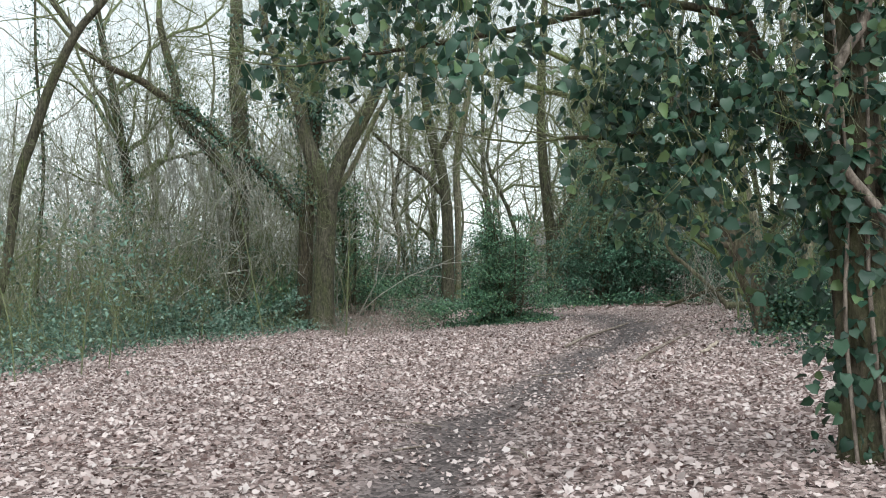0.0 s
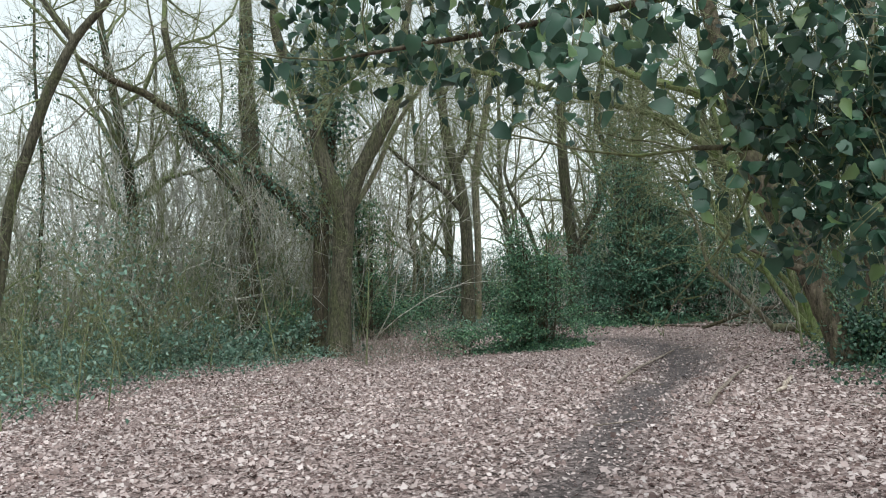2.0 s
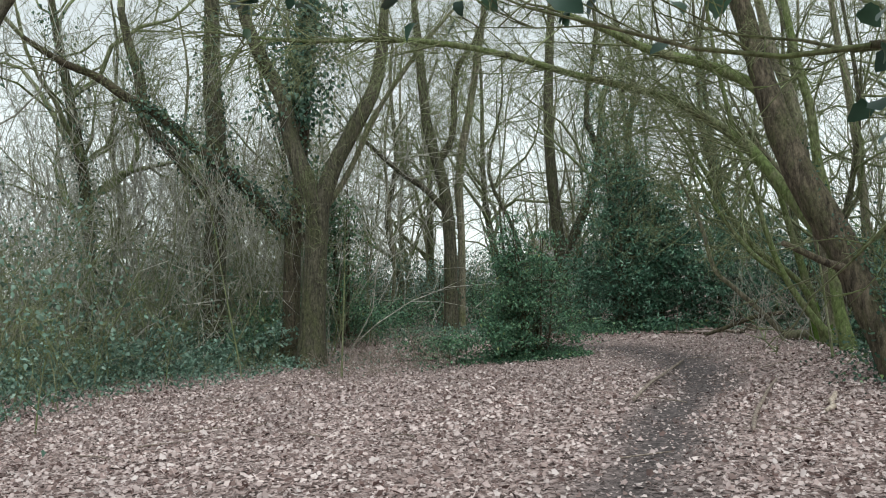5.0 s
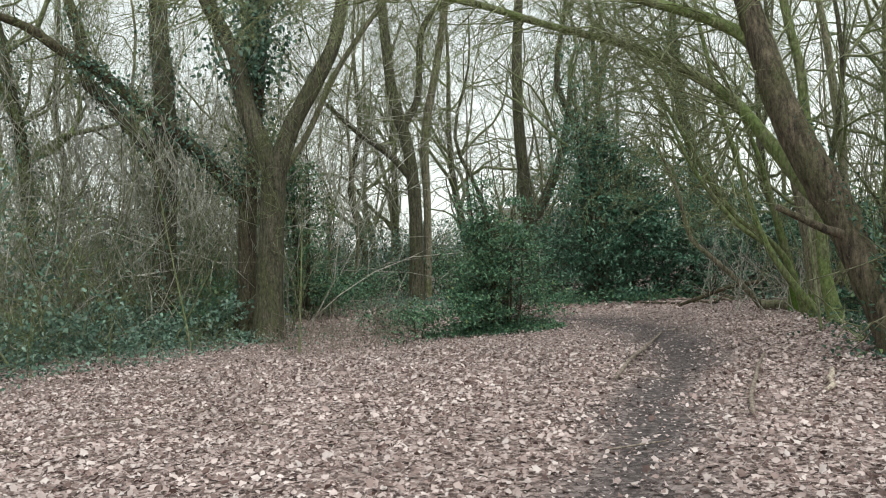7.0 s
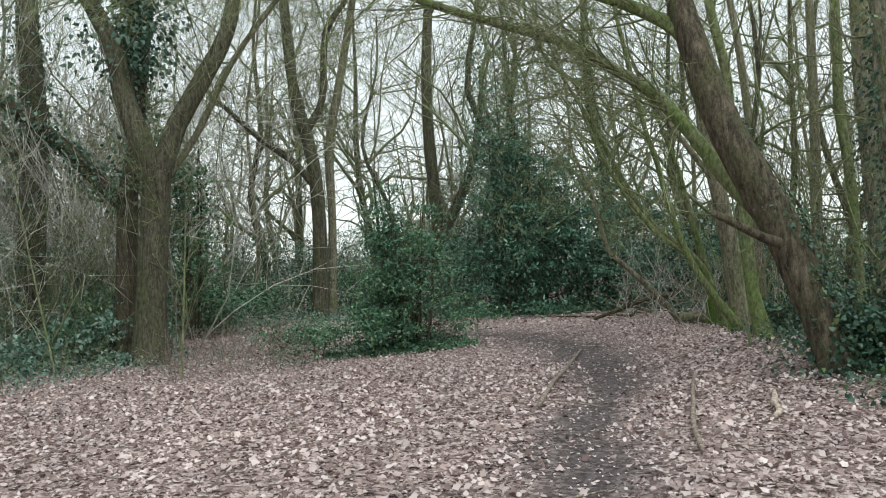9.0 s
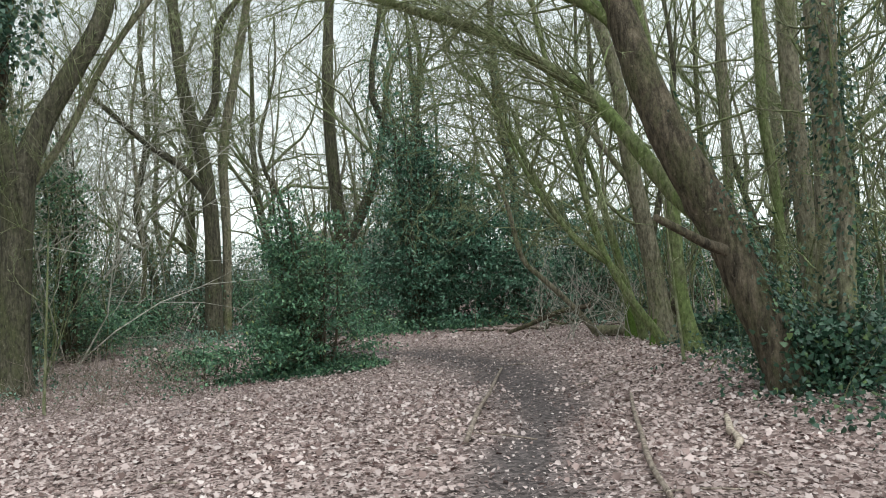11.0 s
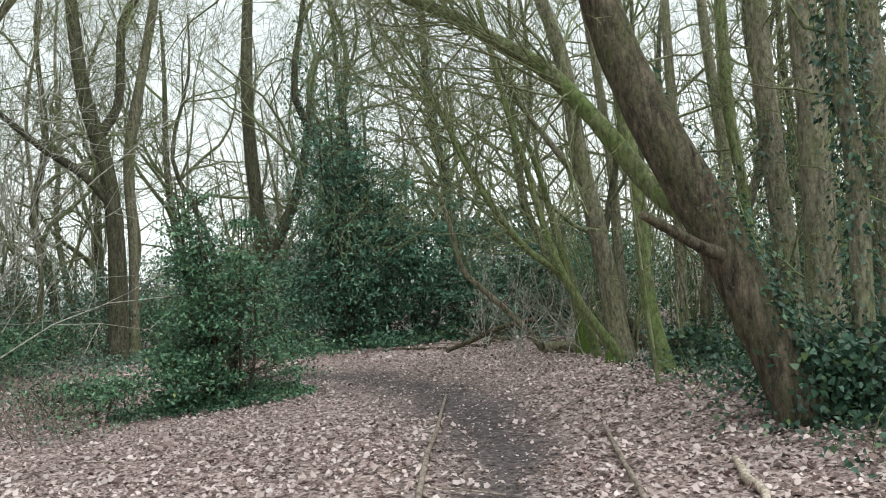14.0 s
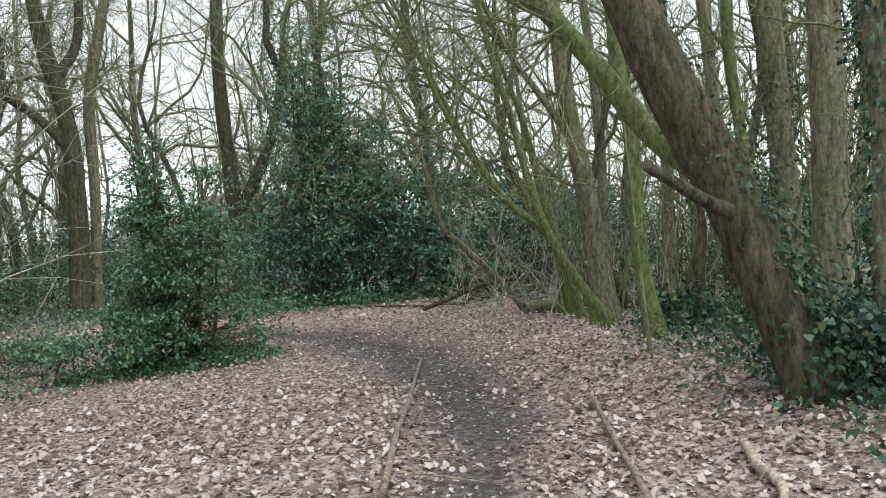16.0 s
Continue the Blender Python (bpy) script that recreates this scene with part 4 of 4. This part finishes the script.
spots, tries = [], 0
while len(spots) < 74 and tries < 4000:
    tries += 1
    x, y = R.uniform(-26, 26), R.uniform(-14, 52)
    if near_walk(x, y) or (x < -3 and y < 22 and x > -9) or (x > 4 and 10 < y < 22 and x < 10) or abs(x) + max(0, -y) < 3 or (y < 15 and x > -11 and x < 5):
        continue
    if any(math.hypot(x - a, y - b_) < 2.6 for a, b_ in spots):
        continue
    if 22 < y < 30 and -6 < x < 8.5:
        continue
    spots.append((x, y))
for k, (x, y) in enumerate(spots):
    far = y > 22
    wood_tree(x, y, R.uniform(9, 14), R.uniform(0.06, 0.15), BARK_FAR if k % 4 else BARK_GREY, TWIG_PALE if k % 3 == 0 else TWIG, 22 if far else 9, 700 if k % 5 == 0 else 0, (3 if abs(x) < 0.62 * y + 1 else 2) if far else (2 if y > 8 else 0))
for x, y, tall, r, ivy in ((-9.5, 21.5, 12, 0.2, 1800), (6.0, 33.0, 12, 0.2, 0), (0.6, 36.0, 12, 0.2, 0), (-3.4, 33.0, 12, 0.17, 0), (4.6, 27.6, 12, 0.16, 1700), (10.5, 17.6, 9, 0.1, 0), (11.6, 14.4, 9, 0.11, 0), (13.2, 18.2, 10, 0.12, 0), (8.7, 23.4, 10, 0.1, 0), (10.2, 27.0, 11, 0.12, 700), (12.2, 25.2, 11, 0.12, 0), (14.2, 21.6, 10, 0.12, 0), (8.2, 18.6, 9, 0.08, 0), (7.5, 26.8, 11, 0.12, 900), (8.4, 16.4, 9, 0.09, 0), (5.6, 28.2, 11, 0.14, 0), (8.0, 28.5, 12, 0.18, 900), (-5.6, 26.5, 11, 0.13, 0), (1.7, 33.5, 11, 0.12, 0), (-1.7, 38, 12, 0.2, 0)):
    wood_tree(x, y, tall, r, BARK_GREY, TWIG, 20 if x > 4 else 24, ivy, 3)

for k in range(34):
    x, y = R.uniform(-17, 15), R.uniform(29, 47)
    wood_tree(x, y, R.uniform(7, 11.5), R.uniform(0.05, 0.1), BARK_FAR, TWIG_PALE if k % 3 == 0 else TWIG, 26, 0, 2)

# far treeline and hedge
for k in range(26):
    a = k / 26 * 2 * np.pi
    x, y = 4 + 70 * np.cos(a), 20 + 62 * np.sin(a)
    m = Mesher()
    n_ = 2200 if y > 50 else 300
    q = np.stack([x + R.normal(0, 6.5, n_), y + R.normal(0, 4, n_), R.random(n_) * R.uniform(2.6, 4.2)], -1)
    leaves(m, SMALL, q, 0.32 if y > 50 else 0.6, tilt=1.0)
    tagged(part("hedge", m, BRAMBLE_LEAF), "far dark green hedge and trees", "hedge", kind="stuff")

# ---------------------------------------------------------------- dead wood
def lying(name, label, rows, mat, category, sides=8, twigs=0, level=0):
    line = smooth_line(rows)
    base = tuple(line[0][:2]) + (float(height(line[0][0], line[0][1])),)
    t = thing(name, base, label, category)
    m = Mesher()
    tube(m, line, sides, 0.06)
    part("wood", m, mat, t, smooth=True)
    if twigs:
        m = Mesher()
        twigs_along(m, line, twigs, 0.9, 0.014, level, 3, 0.2, 0.1)
        part("branchwork", m, mat, t, kind="stuff")
    return t


def g(x, y, up):
    return (x, y, float(height(x, y)) + up)


lying("log", "short pale barkless branch lying on dry leaves", [(*g(4.2, 11.25, 0.06), 0.024), (*g(4.08, 11.02, 0.045), 0.03), (*g(3.98, 10.85, 0.04), 0.032), (*g(3.9, 10.6, 0.035), 0.03), (*g(3.74, 10.4, 0.03), 0.02)], BARE_WOOD, "log", 10)
lying("stick", "long thin pale stick lying beside the path", [(*g(3.6, 15.8, 0.05), 0.015), (*g(3.2, 14.75, 0.05), 0.019), (*g(2.82, 13.7, 0.05), 0.021), (*g(2.42, 12.7, 0.05), 0.023), (*g(2.0, 11.55, 0.05), 0.023)], STICK, "stick", 7)
lying("stick", "long grey stick along the path's edge", [(*g(4.15, 12.95, 0.05), 0.015), (*g(3.72, 12.0, 0.05), 0.019), (*g(3.36, 11.15, 0.05), 0.021), (*g(3.0, 10.3, 0.05), 0.023), (*g(2.72, 9.5, 0.05), 0.019)], STICK, "stick", 7)
lying("fallen_log", "fallen grey trunk lying behind mossy trees", [(*g(6.5, 19.2, 0.1), 0.11), (*g(8.1, 18.95, 0.1), 0.11), (*g(9.9, 18.8, 0.1), 0.1)], BARK_FAR, "log", 10)
lying("fallen_branch", "dark fallen branch propped on a brush pile", [(*g(5.45, 21.4, 0.03), 0.035), (*g(5.9, 21.2, 0.2), 0.045), (*g(6.5, 21.0, 0.42), 0.05), (*g(7.1, 20.8, 0.5), 0.05)], BARK_BROWN, "branch", 7, 8, 1)
for k in range(12):
    x, y, a, ln = R.uniform(5.6, 8.4), R.uniform(20.8, 22.8), R.uniform(0, 3.1), R.uniform(0.8, 2.2)
    u = R.uniform(0.02, 0.35)
    lying("fallen_branch", "thin dead branch in a brush pile", [(*g(x, y, 0.03), 0.03), (*g(x + 0.5 * ln * np.cos(a), y + 0.5 * ln * np.sin(a), u * 0.6), 0.024), (*g(x + ln * np.cos(a), y + ln * np.sin(a), u), 0.012)], STICK if k % 2 else BARK_BROWN, "branch", 5, 5, 0)
for k in range(40):
    x, y, a, ln = R.uniform(-4, 5), R.uniform(4, 20), R.uniform(0, 3.1), R.uniform(0.2, 0.7)
    lying("stick", "small dry twig among fallen leaves", [(*g(x, y, 0.03), 0.008), (*g(x + 0.5 * ln * np.cos(a) + 0.03, y + 0.5 * ln * np.sin(a), 0.04), 0.008), (*g(x + ln * np.cos(a), y + ln * np.sin(a), 0.03), 0.005)], STICK, "stick", 5)

# ---------------------------------------------------------------- house far behind the trees
BRICK, n, l, b = material("pale_render", 0.9, 0.2)
spot = noise_tex(n, l, 3.0)
c = ramp(n, [(0.3, (0.42, 0.4, 0.37)), (0.7, (0.52, 0.5, 0.47))])
l.new(spot.outputs["Fac"], c.inputs["Fac"])
l.new(c.outputs["Color"], b.inputs["Base Color"])
SLATE, n, l, b = material("grey_roof_tile", 0.8, 0.3)
spot = noise_tex(n, l, 6.0, 4.0, (1, 1, 5))
c = ramp(n, [(0.3, (0.2, 0.19, 0.18)), (0.7, (0.34, 0.32, 0.31))])
l.new(spot.outputs["Fac"], c.inputs["Fac"])
l.new(c.outputs["Color"], b.inputs["Base Color"])
house = thing("house", (8, 52, 0), "pale rendered house with grey roof beyond the wood", "house")
m = Mesher()
hx, hy, hw, hd, he, hr = 3.4, 50, 9, 7, 2.7, 4.2
bx = np.array([(hx, hy, -0.3), (hx + hw, hy, -0.3), (hx + hw, hy + hd, -0.3), (hx, hy + hd, -0.3), (hx, hy, he), (hx + hw, hy, he), (hx + hw, hy + hd, he), (hx, hy + hd, he)])
m.add(bx, np.array([(0, 1, 5, 4), (1, 2, 6, 5), (2, 3, 7, 6), (3, 0, 4, 7)]))
m.add([(hx, hy, he), (hx, hy + hd, he), (hx, hy + hd / 2, hr), (hx + hw, hy, he), (hx + hw, hy + hd, he), (hx + hw, hy + hd / 2, hr)], np.array([(0, 1, 2), (4, 3, 5)]))
part("wall", m, BRICK, house)
m = Mesher()
for s in (0, 1):
    y0, y1 = (hy - 0.4, hy + hd / 2) if s == 0 else (hy + hd + 0.4, hy + hd / 2)
    q = np.array([(hx - 0.3, y0, he - 0.15), (hx + hw + 0.3, y0, he - 0.15), (hx + hw + 0.3, y1, hr + 0.05), (hx - 0.3, y1, hr + 0.05)])
    m.add(np.concatenate([q, q + np.array([0, 0, 0.12])]), np.array([(0, 1, 2, 3), (4, 5, 6, 7), (0, 1, 5, 4), (1, 2, 6, 5), (3, 0, 4, 7)]))
part("roof", m, SLATE, house)

# ---------------------------------------------------------------- ivy-clad tree by the start of the walk
near = tree("ivy-covered tree beside the path, vines on its trunk", [
    [(3.3, 4.3, -0.1, 0.17), (3.29, 4.3, 0.4, 0.154), (3.28, 4.3, 1.1, 0.155), (3.29, 4.3, 1.98, 0.149), (3.31, 4.3, 2.88, 0.142), (3.3, 4.3, 4.4, 0.128)],
    [(3.28, 4.4, 1.6, 0.07), (3.09, 4.6, 1.95, 0.064), (2.96, 4.6, 2.24, 0.064), (2.83, 4.6, 2.63, 0.061), (2.7, 4.6, 2.98, 0.057), (2.4, 4.6, 3.6, 0.05)],
    [(2.75, 4.6, 2.9, 0.03), (2.1, 4.5, 3.0, 0.026), (1.2, 4.4, 2.85, 0.02), (0.5, 4.5, 2.8, 0.015), (-0.3, 4.6, 2.75, 0.008)],
    [(3.2, 4.3, 2.3, 0.03), (2.6, 4.3, 2.3, 0.024), (2.0, 4.3, 2.1, 0.02), (1.5, 4.3, 2.1, 0.012)],
], BARK_BROWN, twigs=6, twig_len=0.8, sides=14, lo=0.6, kids=3)
for rows in ([(3.54, 4.0, 1.16, 0.03), (3.3, 4.08, 1.57, 0.03), (3.14, 4.1, 1.81, 0.03), (3.08, 4.1, 2.11, 0.03), (3.16, 4.1, 2.45, 0.03), (3.32, 4.1, 2.71, 0.03), (3.41, 4.1, 3.2, 0.028)],
             [(3.15, 4.15, 0.0, 0.012), (3.12, 4.14, 0.9, 0.012), (3.17, 4.12, 1.7, 0.011), (3.13, 4.12, 2.8, 0.01)],
             [(3.3, 4.1, 0.0, 0.014), (3.26, 4.12, 1.2, 0.013), (3.31, 4.12, 2.2, 0.011), (3.25, 4.12, 3.3, 0.01)]):
    m = Mesher()
    tube(m, smooth_line(rows), 6)
    part("vine", m, STICK, near, "woody ivy vine", True)
m = Mesher()
ivy_on(m, smooth_line([(3.3, 4.3, 0, 0.17), (3.29, 4.3, 1.98, 0.15), (3.3, 4.3, 4.4, 0.13)]), 1100, 0.085, 0.22)


def spray(count, lo, hi, size):
    """Hanging ivy between two corners of a box, in loose strings."""
    lo, hi = np.array(lo), np.array(hi)
    strings = max(3, count // 12)
    p = lo + (hi - lo) * R.random((strings, 3))
    q = np.repeat(p, 12, axis=0) + R.normal(0, 1, (strings * 12, 3)) * np.array([0.1, 0.08, 0.13])
    leaves(m, IVY_NEAR, q, size * R.uniform(0.5, 1.25, len(q)), tips=np.array([0, -0.3, -0.7]), tilt=0.7)
    return p


twig_m = Mesher()
for count, lo, hi, size in ((420, (-0.6, 4.5, 2.7), (0.6, 5.0, 3.4), 0.078), (460, (0.3, 3.9, 2.45), (1.4, 4.5, 3.3), 0.078), (60, (0.8, 3.5, 2.3), (1.3, 3.8, 2.6), 0.085), (780, (1.3, 3.8, 2.7), (3.4, 4.6, 3.4), 0.072), (680, (1.7, 3.8, 2.1), (3.4, 4.6, 2.7), 0.072), (560, (1.9, 3.8, 1.55), (3.3, 4.6, 2.3), 0.07), (320, (1.6, 3.8, 1.8), (2.4, 4.4, 2.6), 0.072), (260, (1.75, 3.8, 1.5), (2.4, 4.4, 2.1), 0.072), (90, (2.5, 4.0, 1.25), (3.3, 4.6, 1.6), 0.09)):
    for p in spray(count, lo, hi, size):
        sprig(twig_m, p + np.array([0.1, 0.05, 0.25]), (R.normal(0, 0.4), R.normal(0, 0.2), -1.0), 0.5, 0.004, 1, 2, lift=-0.2)
part("ivy", m, IVY_LEAF, near, "large dark green ivy leaves in hanging sprays", kind="stuff")
part("hanging_growth", twig_m, TWIG, near, kind="stuff")

# ---------------------------------------------------------------- fallen leaves
def litter_spots(n, x0, x1, y0, y1):
    y = y0 + (y1 - y0) * R.random(n) ** (0.8 if y0 > 0 else 1.0)
    x = np.clip(0.8 + R.uniform(-1, 1, n) * (2.0 + 0.55 * np.abs(y)), x0, x1)
    keep = R.random(n) > (0.84 + 0.13 * ease(6, 11, y)) * trodden(x, y)
    keep &= (x > x0) & (x < x1)
    return x[keep], y[keep]


m = Mesher()
for n_, box, size, shape in ((17000, (-8, 9, 3.0, 15), 0.056, MAPLE), (44000, (-9, 10, 3.0, 21), 0.046, ROUND), (58000, (-9, 10, 3.0, 22), 0.036, KITE), (9000, (-14, 15, 21, 30), 0.1, KITE), (2500, (-8, 8, -6, 3.0), 0.1, KITE)):
    x, y = litter_spots(n_, *box)
    leaves(m, shape, on_ground(x, y, R.uniform(0.004, 0.05, len(x))), size * R.uniform(0.5, 1.35, len(x)), flat=0.45)
y = R.uniform(4, 21, 2600)
x = np.interp(y, WAY[:, 1], WAY[:, 0]) + R.normal(0, 0.5, 2600)
leaves(m, KITE, on_ground(x, y, R.uniform(0.003, 0.015, 2600)), 0.036 * R.uniform(0.5, 1.3, 2600), flat=0.3)
tagged(part("leaf_litter", m, LITTER), "pinkish-brown dry leaves covering the clearing", "fallen leaves", kind="stuff")
kinds = []
for shape in (MAPLE, MAPLE, OVAL):
    m = Mesher()
    leaves(m, shape, [(0, 0, 0)], 0.066, flat=0.2)
    kinds.append(m.data("fallen_leaf", LITTER))
x, y = litter_spots(330, 0.0, 4.2, 11.0, 14.5)
for k, (u, v) in enumerate(zip(x[:290], y[:290])):
    ob = new("fallen_leaf", kinds[k % 3])
    ob.matrix_world = pose(u, v, float(height(u, v)) + R.uniform(0.03, 0.05), R.normal(0, 10), R.normal(0, 10), R.uniform(0, 360))
    ob.parent = ground
